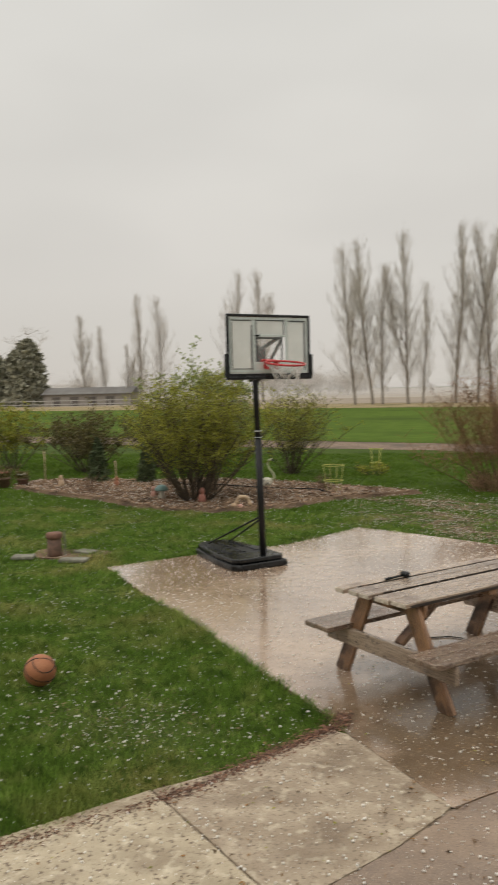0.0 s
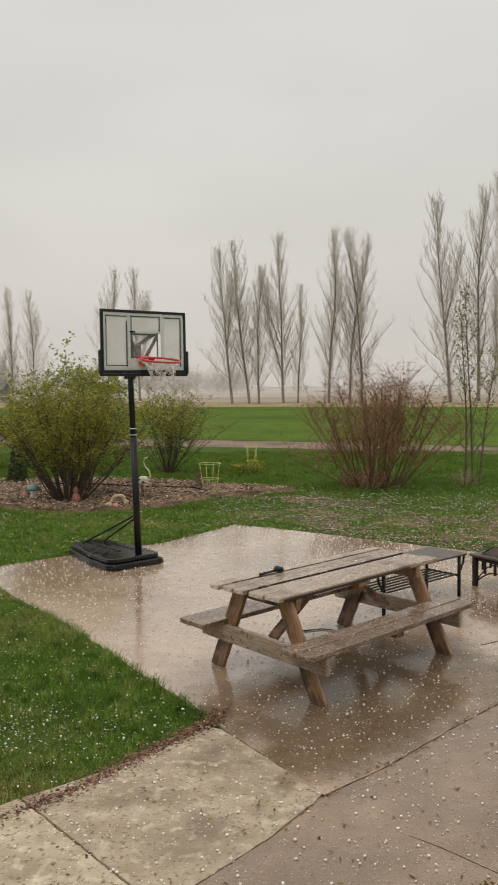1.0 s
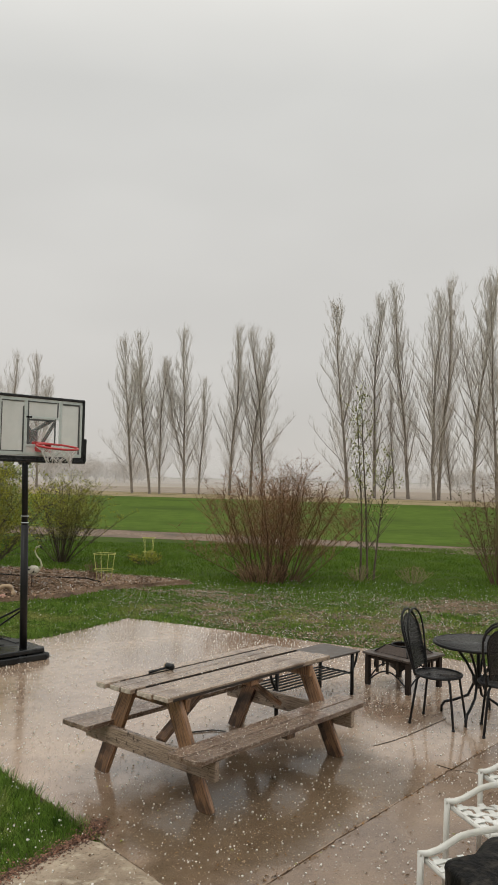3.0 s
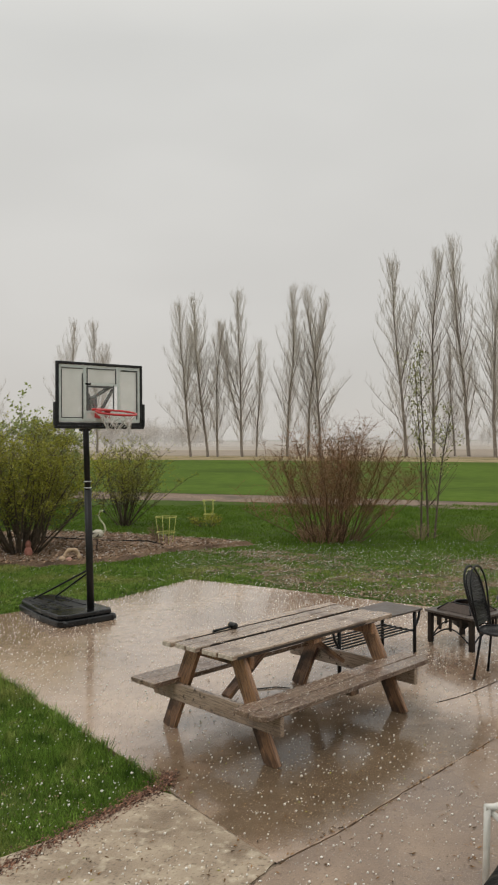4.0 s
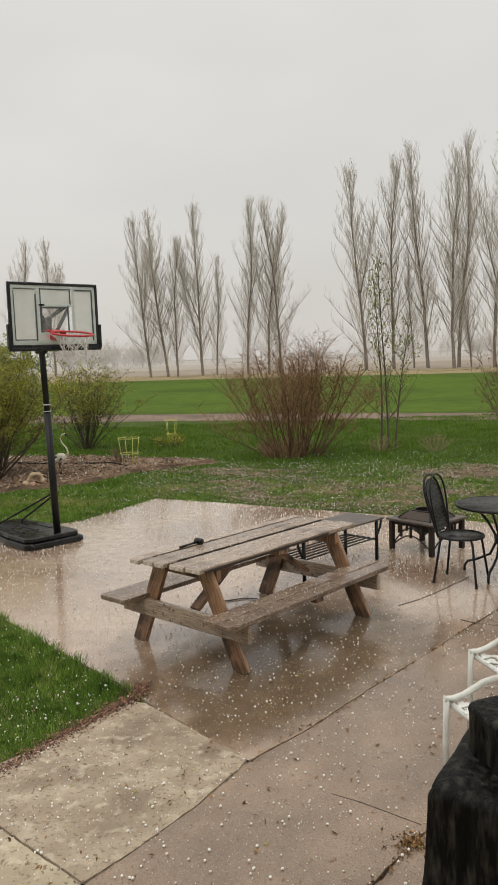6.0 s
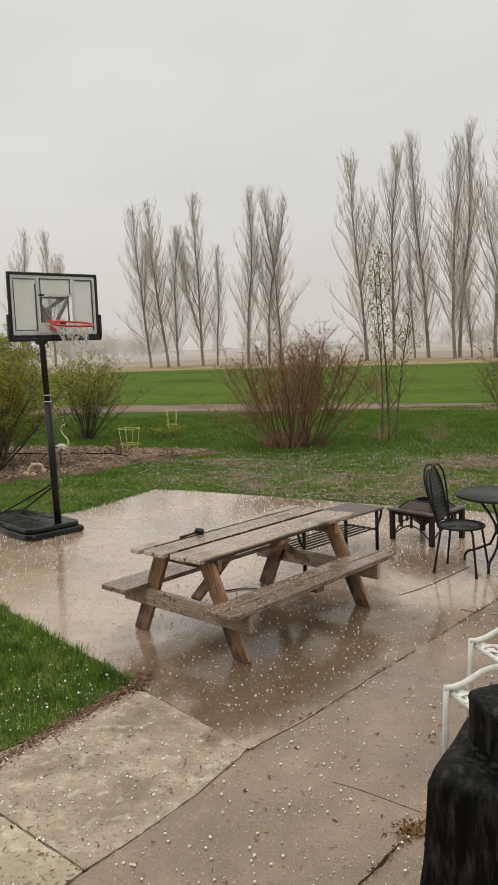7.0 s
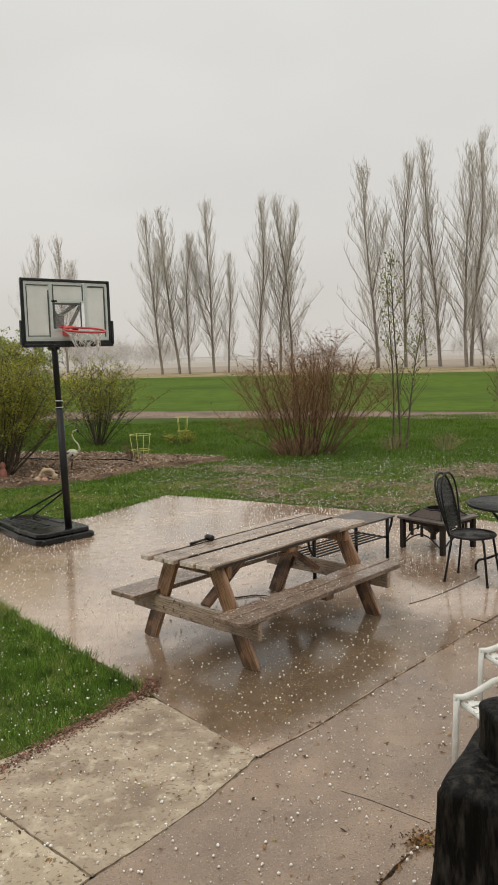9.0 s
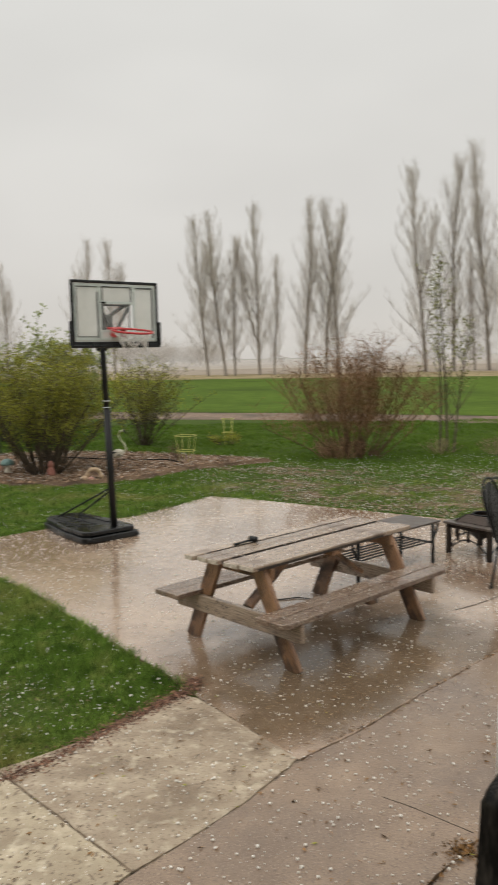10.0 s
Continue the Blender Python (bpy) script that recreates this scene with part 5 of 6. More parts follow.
def mesh_material():
    m = mat("black_mesh", (0.012, 0.012, 0.013), (0.03, 0.03, 0.031), 40.0, rough=0.35)
    nt = m.node_tree
    tc = nt.nodes.new("ShaderNodeTexCoord")
    ck = nt.nodes.new("ShaderNodeTexChecker")
    ck.inputs["Scale"].default_value = 190.0
    mp = nt.nodes.new("ShaderNodeMapping")
    mp.inputs["Rotation"].default_value = (0.6, 0.4, 0.7)
    tr, mx = nt.nodes.new("ShaderNodeBsdfTransparent"), nt.nodes.new("ShaderNodeMixShader")
    ml = nt.nodes.new("ShaderNodeMath")
    ml.operation = "MULTIPLY"
    ml.inputs[1].default_value = 0.45
    nt.links.new(tc.outputs["Object"], mp.inputs["Vector"])
    nt.links.new(mp.outputs["Vector"], ck.inputs["Vector"])
    nt.links.new(ck.outputs["Fac"], ml.inputs[0])
    nt.links.new(ml.outputs[0], mx.inputs[0])
    nt.links.new(nt.nodes["Principled BSDF"].outputs[0], mx.inputs[1])
    nt.links.new(tr.outputs[0], mx.inputs[2])
    nt.links.new(mx.outputs[0], nt.nodes["Material Output"].inputs["Surface"])
    return m


MESH = mesh_material()
chair = bistro_chair(pose(1.99, 7.38, 0, 0, 0, -35))
copy_thing(chair, pose(2.50, 7.10, 0, 0, 0, 75))


def bistro_table(m):
    t = thing("bistro_table", m, "round black metal mesh bistro table on curved legs", "table", "bistro set")
    part("top", Soup().lathe([(0.0, 0.70), (0.40, 0.702), (0.405, 0.71), (0.0, 0.712)], n=40), MESH, t, "black steel mesh top")
    part("rim", Soup().tube([(0.415 * math.cos(a), 0.415 * math.sin(a), 0.70) for a in np.linspace(0, 2 * math.pi, 44, endpoint=False)], 0.015, 8, closed=True), BLACK_METAL, t)
    part("hub", Soup().lathe([(0.03, 0.30), (0.055, 0.33), (0.055, 0.38), (0.03, 0.41)], n=16), BLACK_METAL, t)
    part("stem", Soup().tube([(0, 0, 0.28), (0, 0, 0.70)], 0.018, 10), BLACK_METAL, t)
    for i in range(4):
        a = radians(45 + 90 * i)
        c, s = math.cos(a), math.sin(a)
        part("leg", Soup().tube([(r * c, r * s, z) for r, z in ((0.29, 0.69), (0.22, 0.64), (0.12, 0.52), (0.05, 0.40), (0.045, 0.32), (0.10, 0.20), (0.24, 0.13), (0.33, 0.10), (0.36, 0.05), (0.36, 0.0))], 0.013, 8), BLACK_METAL, t)
    return t


bistro_table(pose(2.42, 7.55, 0, 0, 0, 10))


def fire_pit(m):
    t = thing("fire_pit_table", m, "square dark metal fire pit table with a pyramid spark screen", "fire pit")
    h, w = 0.42, 0.40
    for i in range(4):
        mm = pose(0, 0, 0, 0, 0, 90 * i)
        part("top_rim", Soup().box((2 * w - 0.134, 0.13, 0.03), pose(-0.066, -w + 0.065, h - 0.015), 0.006), WET_PANEL, t, m=mm)
        part("leg", Soup().box((0.065, 0.065, h - 0.03), pose(-w + 0.06, -w + 0.06, (h - 0.03) / 2), 0.006), DARK_PANEL, t, m=mm)
        part("apron", Soup().box((2 * w - 0.1, 0.02, 0.05), pose(0, -w + 0.06, h - 0.055), 0.004), DARK_PANEL, t, m=mm)
        part("stretcher", Soup().tube([((-w + 0.06) + (2 * w - 0.12) * u, -w + 0.06, 0.05 + 0.17 * math.sin(math.pi * u)) for u in np.linspace(0, 1, 12)], 0.010, 7), BLACK_METAL, t, m=mm)
        for k in (-1, 0, 1):
            part("slat", Soup().box((0.045, 0.016, 0.20), pose(k * 0.17, -w + 0.05, h - 0.13), 0.003), DARK_PANEL, t, m=mm)
    part("bowl", Soup().lathe([(0.02, h - 0.20), (0.18, h - 0.18), (0.27, h - 0.02), (0.275, h + 0.004), (0.262, h - 0.02), (0.17, h - 0.165), (0.0, h - 0.18)], n=30), BLACK_METAL, t)
    screen = part("spark_screen", Soup().add([(x * q, y * q, h + z) for q, z in ((0.275, 0.004), (0.17, 0.09), (0.158, 0.09), (0.262, 0.004)) for x, y in ((-1, -1), (1, -1), (1, 1), (-1, 1))],
                  [(4 * j + i, 4 * j + (i + 1) % 4, 4 * j + 4 + (i + 1) % 4, 4 * j + 4 + i) for j in range(3) for i in range(4)]), SCREEN, t, "brown rusty mesh pyramid screen")
    part("screen_ring", Soup().tube([(0.165 * math.cos(a), 0.165 * math.sin(a), h + 0.096) for a in np.linspace(0, 2 * math.pi, 28, endpoint=False)], 0.011, 6, closed=True), BLACK_METAL, screen)
    for i in range(4):
        sx, sy = ((-1, -1), (1, -1), (1, 1), (-1, 1))[i]
        part("screen_edge", Soup().tube([(0.278 * sx, 0.278 * sy, h + 0.006), (0.17 * sx, 0.17 * sy, h + 0.092)], 0.009, 6), BLACK_METAL, screen)
    return t


SCREEN = mat("rusty_mesh", (0.035, 0.024, 0.019), (0.085, 0.06, 0.046), 60.0, rough=0.7, bump=0.5, bscale=90)
WET_PANEL = mat("wet_dark_metal", (0.035, 0.026, 0.021), (0.10, 0.076, 0.06), 9.0, rough=0.3, rough2=0.5, bump=0.25, coat=0.25)
DARK_PANEL = mat("dark_bronze_metal", (0.014, 0.010, 0.009), (0.035, 0.026, 0.02), 12.0, rough=0.4, rough2=0.65, bump=0.1, spec=0.2)
fire_pit(pose(1.955, 8.695, 0, 0, 0, 40) @ Matrix.Diagonal((0.8, 0.8, 0.86, 1)))


def patio_bench(m):
    t = thing("side_table", m, "black metal side table with a slatted lower shelf", "table")
    L, W, H = 1.40, 0.48, 0.45
    part("top", Soup().box((L, W, 0.02), pose(0, 0, H - 0.01), 0.006), WET_PANEL, t)
    for sx in (-1, 1):
        for sy in (-1, 1):
            lx, ly = sx * (L / 2 - 0.10), sy * (W / 2 - 0.03)
            part("leg", Soup().tube([(lx, ly, H - 0.02), (lx, ly, 0.0)], 0.019, 8), BLACK_METAL, t)
            part("bracket", Soup().tube([(sx * (L / 2 - 0.01), ly, H - 0.02), (sx * (L / 2 - 0.03), ly, H - 0.10), (sx * (L / 2 - 0.07), ly, H - 0.16), (lx, ly, H - 0.19)], 0.013, 7), BLACK_METAL, t)
        part("end_rail", Soup().tube([(sx * (L / 2 - 0.10), -W / 2 + 0.03, 0.22), (sx * (L / 2 - 0.10), W / 2 - 0.03, 0.22)], 0.010, 7), BLACK_METAL, t)
    for k in range(6):
        y = -W / 2 + 0.06 + k * (W - 0.12) / 5
        part("slat", Soup().box((L - 0.2, 0.022, 0.012), pose(0, y, 0.23), 0.003), BLACK_METAL, t)
    return t


patio_bench(pose(0.757, 8.01, 0, 0, 0, 45.6))


# ---- white strap chairs ----
WHITE_TUBE = mat("white_powder_coat", (0.66, 0.66, 0.62), (0.76, 0.76, 0.72), 18.0, rough=0.35, c3=(0.55, 0.54, 0.49), scale3=5.0)
STRAP = mat("white_vinyl_strap", (0.68, 0.69, 0.66), (0.78, 0.78, 0.75), 14.0, rough=0.4, c3=(0.58, 0.58, 0.54), scale3=6.0)


def strap_chair(m):
    """x runs from the front edge to the back, y across; the front corner on -y is at the origin."""
    t = thing("strap_chair", m, "white tubular patio chair with woven vinyl straps", "chair", "white patio chairs")
    W, D, H = 0.44, 0.56, 0.47
    rail = lambda y: [(0, y, H), (0.05, y, H - 0.005), (0.11, y, H + 0.006), (0.17, y, H + 0.03), (0.22, y, H + 0.052), (0.28, y, H + 0.062), (D, y, H + 0.07)]
    for y in (0, W):
        part("side_rail", Soup().tube(rail(y), 0.0165, 9), WHITE_TUBE, t)
        part("front_leg", Soup().tube([(0.012, y, H), (0.0, y, 0.0)], 0.0165, 9), WHITE_TUBE, t)
        part("back_leg", Soup().tube([(D, y, H + 0.07), (D + 0.05, y, 0.0)], 0.0165, 9), WHITE_TUBE, t)
        part("back_post", Soup().tube([(D, y, H + 0.07), (D + 0.06, y, 0.72), (D + 0.16, y, 1.0)], 0.0165, 9), WHITE_TUBE, t)
    part("front_rail", Soup().tube([(0.04, 0, H - 0.035), (0.04, W, H - 0.035)], 0.015, 9), WHITE_TUBE, t)
    part("back_rail", Soup().tube([(D, 0, H - 0.01), (D, W, H - 0.01)], 0.015, 9), WHITE_TUBE, t)
    part("top_rail", Soup().tube([(D + 0.16, 0, 1.0), (D + 0.16, W, 1.0)], 0.0165, 9), WHITE_TUBE, t)
    n = 5
    for i in range(n):
        y = 0.05 + (W - 0.1) * i / (n - 1)
        pts = [(0.03, y, H - 0.02)] + [(0.04 + (D - 0.06) * u, y, H - 0.018 - 0.02 * math.sin(math.pi * u) + 0.006 * (1 if (int(u * 9) + i) % 2 else -1)) for u in np.linspace(0.02, 0.98, 10)] + [(D, y, H)]
        part("strap", Soup().ribbon(pts, (0, 0.0175, 0)), STRAP, t)
    for i in range(7):
        x = 0.085 + (D - 0.14) * i / 6
        pts = [(x, W * k / 9, H - 0.02 - 0.02 * math.sin(math.pi * x / D) + 0.006 * (1 if (k + i) % 2 else -1)) for k in range(10)]
        part("strap", Soup().ribbon(pts, (-0.0175, 0, 0)), STRAP, t)
    for i in range(6):
        z = 0.58 + 0.07 * i
        x = D + 0.03 + (z - 0.58) * 0.33
        part("strap", Soup().box((0.006, W, 0.048), pose(x, W / 2, z, 0, -18, 0), 0.002), STRAP, t)
    return t


def at_corner(x, y, turn):
    """The pose that puts a chair's far front corner at (x, y)."""
    c, s = math.cos(radians(turn)), math.sin(radians(turn))
    return pose(x + s * 0.44, y - c * 0.44, 0, 0, 0, turn)


sc = strap_chair(at_corner(0.94, 3.775, 17))
copy_thing(sc, at_corner(1.236, 4.392, 15))
copy_thing(sc, at_corner(1.57, 4.85, 20))


# ---- covered barbecue ----
COVER = mat("black_vinyl_cover", (0.004, 0.004, 0.0038), (0.05, 0.045, 0.038), 26.0, rough=0.5, rough2=0.7, bump=1.0, bscale=40, stretch=(1, 1, 0.22), spec=0.1, lo=0.47, hi=0.70)


def draped(name, x0, x1, y0, y1, z0, z1, round_, seed, parent, label="", m=None):
    """A fabric hood over a box, with folds down its sides and a soft shoulder."""
    nu, nv = 96, 34
    s = Soup()
    cx, cy, hx, hy = (x0 + x1) / 2, (y0 + y1) / 2, (x1 - x0) / 2, (y1 - y0) / 2
    verts = []
    for j in range(nv + 1):
        v = j / nv
        for i in range(nu):
            a = 2 * math.pi * i / nu
            c, sn = math.cos(a), math.sin(a)
            k = (abs(c) ** 11 + abs(sn) ** 11) ** (-1 / 11)
            grow_, r, z = 0.0, 1.0, z1
            if v < 0.6:
                z = z0 + (z1 - round_ - z0) * v / 0.6
                grow_ = 0.010 * math.sin(a * 11 + seed) * (1 - v) + 0.006 * math.sin(a * 23 + 2 * seed + v * 4) + 0.02 * (1 - v / 0.6)
            elif v < 0.78:
                u = (v - 0.6) / 0.18 * math.pi / 2
                z = z1 - round_ + round_ * math.sin(u)
                grow_ = -round_ * (1 - math.cos(u))
            else:
                r = max(0.001, 1 - (v - 0.78) / 0.22)
                grow_ = -round_ * r
                z = z1 + 0.012 * math.sin(4 * c * r + seed) * math.sin(5 * sn * r + seed)
            n = noise.noise((c * 2 + seed, sn * 2, z * 5)) * 0.02
            verts.append((cx + (hx * r + grow_ + n * r) * k * c, cy + (hy * r + grow_ + n * r) * k * sn, z))
    faces = [(j * nu + i, j * nu + (i + 1) % nu, (j + 1) * nu + (i + 1) % nu, (j + 1) * nu + i) for j in range(nv) for i in range(nu)]
    s.add(verts, faces, True)
    return part(name, s, COVER, parent, label, m=m) if m else part(name, s, COVER, parent, label)


bbq = thing("covered_barbecue", pose(0.505, 2.30, 0, 0, 0, 57), "barbecue under a wrinkled black vinyl cover, wet with rain", "barbecue")
draped("shelf_cover", 0.0, 1.0, -0.52, 0.0, 0.0, 0.865, 0.045, 1.3, bbq)
draped("lid_cover", 0.0, 0.72, -0.5, 0.0, 0.0, 1.028, 0.022, 4.1, bbq, m=pose(0.315, -0.025, 0, 0, 0, -42))


# ---- pots at the end of the bed, stakes and twigs ----
def flower_pot(x, y, s, bloom):
    t = thing("flower_pot", pose(x, y, 0.0), "dark garden pot with a low plant and a few blooms", "flower pot", "pots by the bed")
    part("pot", Soup().lathe([(0.13 * s, 0.0), (0.17 * s, 0.2 * s), (0.185 * s, 0.21 * s), (0.185 * s, 0.25 * s), (0.15 * s, 0.24 * s)], n=18), RUST, t)
    g2 = np.random.default_rng(int(s * 100))
    a, r = g2.uniform(0, 2 * np.pi, 260), 0.2 * s * np.sqrt(g2.uniform(0, 1, 260))
    leaf_cloud("foliage", np.stack([r * np.cos(a), r * np.sin(a), 0.24 * s + g2.uniform(0, 0.22, 260) * s], 1), 0.06, OLIVE_LEAF, 5, t)
    for i in range(5):
        an = 1.3 * i
        part("bloom", Soup().lathe([(0.01, 0), (0.035, 0.02), (0.03, 0.045), (0.005, 0.055)], (0.12 * s * math.cos(an), 0.12 * s * math.sin(an) - 0.04, 0.36 * s), 9), bloom, t)


flower_pot(-10.75, 17.0, 0.95, RED_PAINT)
flower_pot(-10.35, 17.2, 0.8, CREAM)
flower_pot(-11.9, 17.5, 1.2, RED_PAINT)
for x, y, h in ((-9.85, 17.4, 0.85), (-8.05, 17.6, 0.6)):
    tagged(part("garden_stake", Soup().tube([(x, y, 0.0), (x + 0.01, y, h * 0.6), (x, y, h)], [0.013, 0.012, 0.017], 8), PALE_STONE), "pale upright stake in the garden bed", "stake", "bed stakes")
for i, pts in enumerate((((-0.10, 6.62), (0.0, 6.80), (0.14, 6.86), (0.26, 6.82)), ((-0.28, 6.98), (-0.10, 7.05), (0.02, 7.02)))):
    tagged(part("fallen_twig", Soup().tube([(x, y, 0.008) for x, y in pts], [0.007, 0.006, 0.005, 0.003][:len(pts)], 6), SHRUB_STEM), "dark wet twig lying on the concrete", "twig", "fallen twigs")

# ---- grass, litter and hail ----
def lawn_mask(p):
    slabs = [(-0.72, 4.90), (-0.92, 5.0)] + LAWN_EDGE[1:] + [(-4.2, 0.5), (5, 0.5), (4.7, 8), (2.85, 10.0), (1, 9)]
    return ~(inside(PATIO, p) | inside(slabs, p) | inside(BED, p))


def worn(p):
    """How bare the lawn is: the trodden patches by the patio and the leafy strip beyond it."""
    x, y = p[:, 0], p[:, 1]
    w = np.exp(-(((x + 2.15) / 0.75) ** 2 + ((y - 4.75) / 0.42) ** 2)) * 0.82
    strip_ = np.clip(1 - np.abs(y - (13.9 - 0.33 * x)) / 2.9, 0, 1) * np.clip((x + 2.4) / 1.8, 0, 1)
    lump = np.sin(x * 3.1 + 2 * np.sin(y * 2.2)) * np.sin(y * 2.7 + x) + 0.6 * np.sin(x * 7.3 + 2 * np.sin(y * 5.1)) * np.sin(y * 6.1 - x * 2) + 0.5 * np.sin(x * 17 + y * 5) * np.sin(y * 15)
    patch = np.clip(0.5 + 0.55 * lump, 0, 1)
    edge_ = np.exp(-((y - (12.0 - 0.58 * x)) / 0.5) ** 2) * np.clip((x + 0.6) / 1.2, 0, 1)
    right_ = np.exp(-(((x - 4.9) / 1.5) ** 2 + ((y - 14.4) / 0.9) ** 2))
    return np.clip(w + strip_ ** 0.5 * (0.2 + 0.75 * patch) + (edge_ + right_) * (0.5 + 0.4 * patch), 0, 0.93)


def wedge(g, n, y0, y1):
    y = np.sqrt(g.uniform(y0 ** 2, y1 ** 2, n))
    x = g.uniform(-0.72, 0.44, n) * y
    return np.stack([x, y], 1)


def grass(name, seed, n, y0, y1, height, width, tuft, label, material):
    g = np.random.default_rng(seed)
    p = wedge(g, n, y0, y1)
    ragged = np.stack([np.sin(p[:, 1] * 13 + 3 * np.sin(p[:, 0] * 7)), np.sin(p[:, 0] * 17 + 2 * np.sin(p[:, 1] * 9))], 1) * 0.02 + g.normal(0, 0.014, (n, 2))
    # tufts: blades gather round the nearest of many small centres and lean out of it
    cell = tuft * (0.8 + 0.4 * np.sin(p[:, 1:2] * 1.3))
    mid = (np.floor(p / cell) + 0.5) * cell + 0.4 * cell * np.sin(np.floor(p / cell) * 12.9898 + np.floor(p[:, ::-1] / cell) * 78.233)
    p = mid + (p - mid) * g.uniform(0.45, 1.0, (n, 1))
    out = p - mid
    ok = lawn_mask(p + ragged)
    p, out = p[ok], out[ok]
    ok = g.uniform(size=len(p)) > worn(p)
    p, out = p[ok], out[ok]
    k = len(p)
    a = g.uniform(0, 2 * np.pi, k)
    tall = 0.8 + 0.3 * np.sin(p[:, 0] * 2.3 + 1.7 * np.sin(p[:, 1] * 1.9)) + 0.25 * np.sin(p[:, 0] * 7.1 + 2 * np.sin(p[:, 1] * 6.3))
    h = height * g.uniform(0.5, 1.3, k) * tall * (1 - 0.5 * worn(p))
    lean = g.uniform(0.1, 0.9, k) * h
    b = np.arctan2(out[:, 1], out[:, 0]) + g.normal(0, 0.9, k)
    w = width * g.uniform(0.7, 1.3, k)
    z0 = np.full(k, -0.024)
    dx, dy = np.cos(a) * w / 2, np.sin(a) * w / 2
    base0 = np.stack([p[:, 0] - dx, p[:, 1] - dy, z0], 1)
    base1 = np.stack([p[:, 0] + dx, p[:, 1] + dy, z0], 1)
    tx, ty = p[:, 0] + np.cos(b) * lean, p[:, 1] + np.sin(b) * lean
    top1 = np.stack([tx + dx * 0.25, ty + dy * 0.25, z0 + h], 1)
    top0 = np.stack([tx - dx * 0.25, ty - dy * 0.25, z0 + h], 1)
    v = np.stack([base0, base1, top1, top0], 1).reshape(-1, 3)
    return tagged(sheet(name, v, np.arange(4 * k).reshape(-1, 4), material), label, "grass", kind="stuff")


grass("near_grass", 1, 250000, 2.2, 7.5, 0.062, 0.0055, 0.055, "short wet green lawn grass beside the patio", GRASS)
grass("lawn_grass", 2, 230000, 7.5, 14.0, 0.055, 0.010, 0.09, "short wet green lawn grass beyond the patio", GRASS)
grass("far_grass", 3, 150000, 14.0, 27.0, 0.055, 0.018, 0.12, "short green lawn grass towards the gravel track", FAR_GRASS)


def scatter(name, pts, z, size, material, seed, label, category, aspect=0.45, tilt=0.35, lift=0.5):
    """Thin curled flakes lying about."""
    g = np.random.default_rng(seed)
    k = len(pts)
    a = g.uniform(0, 2 * np.pi, k)
    s = size * g.uniform(0.45, 1.5, k)
    u = np.stack([np.cos(a), np.sin(a), g.normal(0, tilt, k)], 1)
    w = np.stack([-np.sin(a), np.cos(a), g.normal(0, tilt, k)], 1) * aspect * g.uniform(0.5, 1.4, (k, 1))
    c = np.stack([pts[:, 0], pts[:, 1], z + s * lift * 0.15 + 0.0008], 1)
    s = s[:, None] / 2
    bend = np.array([0, 0, 1.0]) * s * g.uniform(0.0, 0.5, (k, 1)) * lift
    v = np.stack([c - u * s, c - w * s + bend, c + u * s, c + w * s + bend], 1)
    v[:, :, 2] = np.maximum(v[:, :, 2], np.asarray(z)[..., None] if np.ndim(z) else z)
    return tagged(sheet(name, v.reshape(-1, 3), np.arange(4 * k).reshape(-1, 4), material), label, category, kind="stuff")


g = np.random.default_rng(9)
# bare leafy soil on the lawn beyond the patio
def wobbly(cx, cy, rx, ry, turn, n=46):
    c, s = math.cos(radians(turn)), math.sin(radians(turn))
    out = []
    for a in np.linspace(0, 2 * math.pi, n, endpoint=False):
        k = 1 + 0.10 * math.sin(5 * a + cx) + 0.07 * math.sin(11 * a + cy) + 0.05 * math.sin(17 * a)
        x, y = rx * k * math.cos(a), ry * k * math.sin(a)
        out.append((cx + c * x - s * y, cy + s * x + c * y))
    return out


for i, o in enumerate((wobbly(1.5, 12.6, 3.1, 0.95, -26), wobbly(4.6, 14.2, 1.6, 0.9, -10), wobbly(-0.3, 15.4, 1.6, 0.45, -20))):
    tagged(part("leafy_soil", Soup().prism(o, -0.05, -0.019 + 0.0006 * i), LEAFY), "bare soil with dead leaves in the worn lawn", "soil", kind="structure")
# leaf litter along the lawn's edge
edge = np.array([(-2.95, 2.62), (-2.42, 3.13), (-2.12, 3.40), (-1.76, 3.74), (-1.48, 4.05), (-1.22, 4.44), (-0.98, 4.80), (-0.82, 5.02), (-0.80, 5.2)])
litter_bed = shifted([tuple(q) for q in edge], 0.045) + shifted([tuple(q) for q in edge], -0.045)[::-1]
tagged(part("litter_strip", Soup().prism(worn_edge(litter_bed, 8, 0.02)[::-1], -0.06, -0.015), LEAFY), "brown soil and leaf litter along the lawn edge", "soil", kind="structure")
seg = g.integers(0, len(edge) - 1, 6500)
f = g.uniform(size=(6500, 1))
e_pts = edge[seg] * (1 - f) + edge[seg + 1] * f + np.array([(0.018, -0.018)]) + g.normal(0, 0.045, (6500, 2)) * (0.35 + 0.9 * g.uniform(size=(6500, 1)))
scatter("edge_litter", e_pts, 0.001, 0.017, LEAF_LITTER, 10, "brown dead leaves and bark along the lawn edge", "leaf litter", 0.55, 0.35, 0.9)
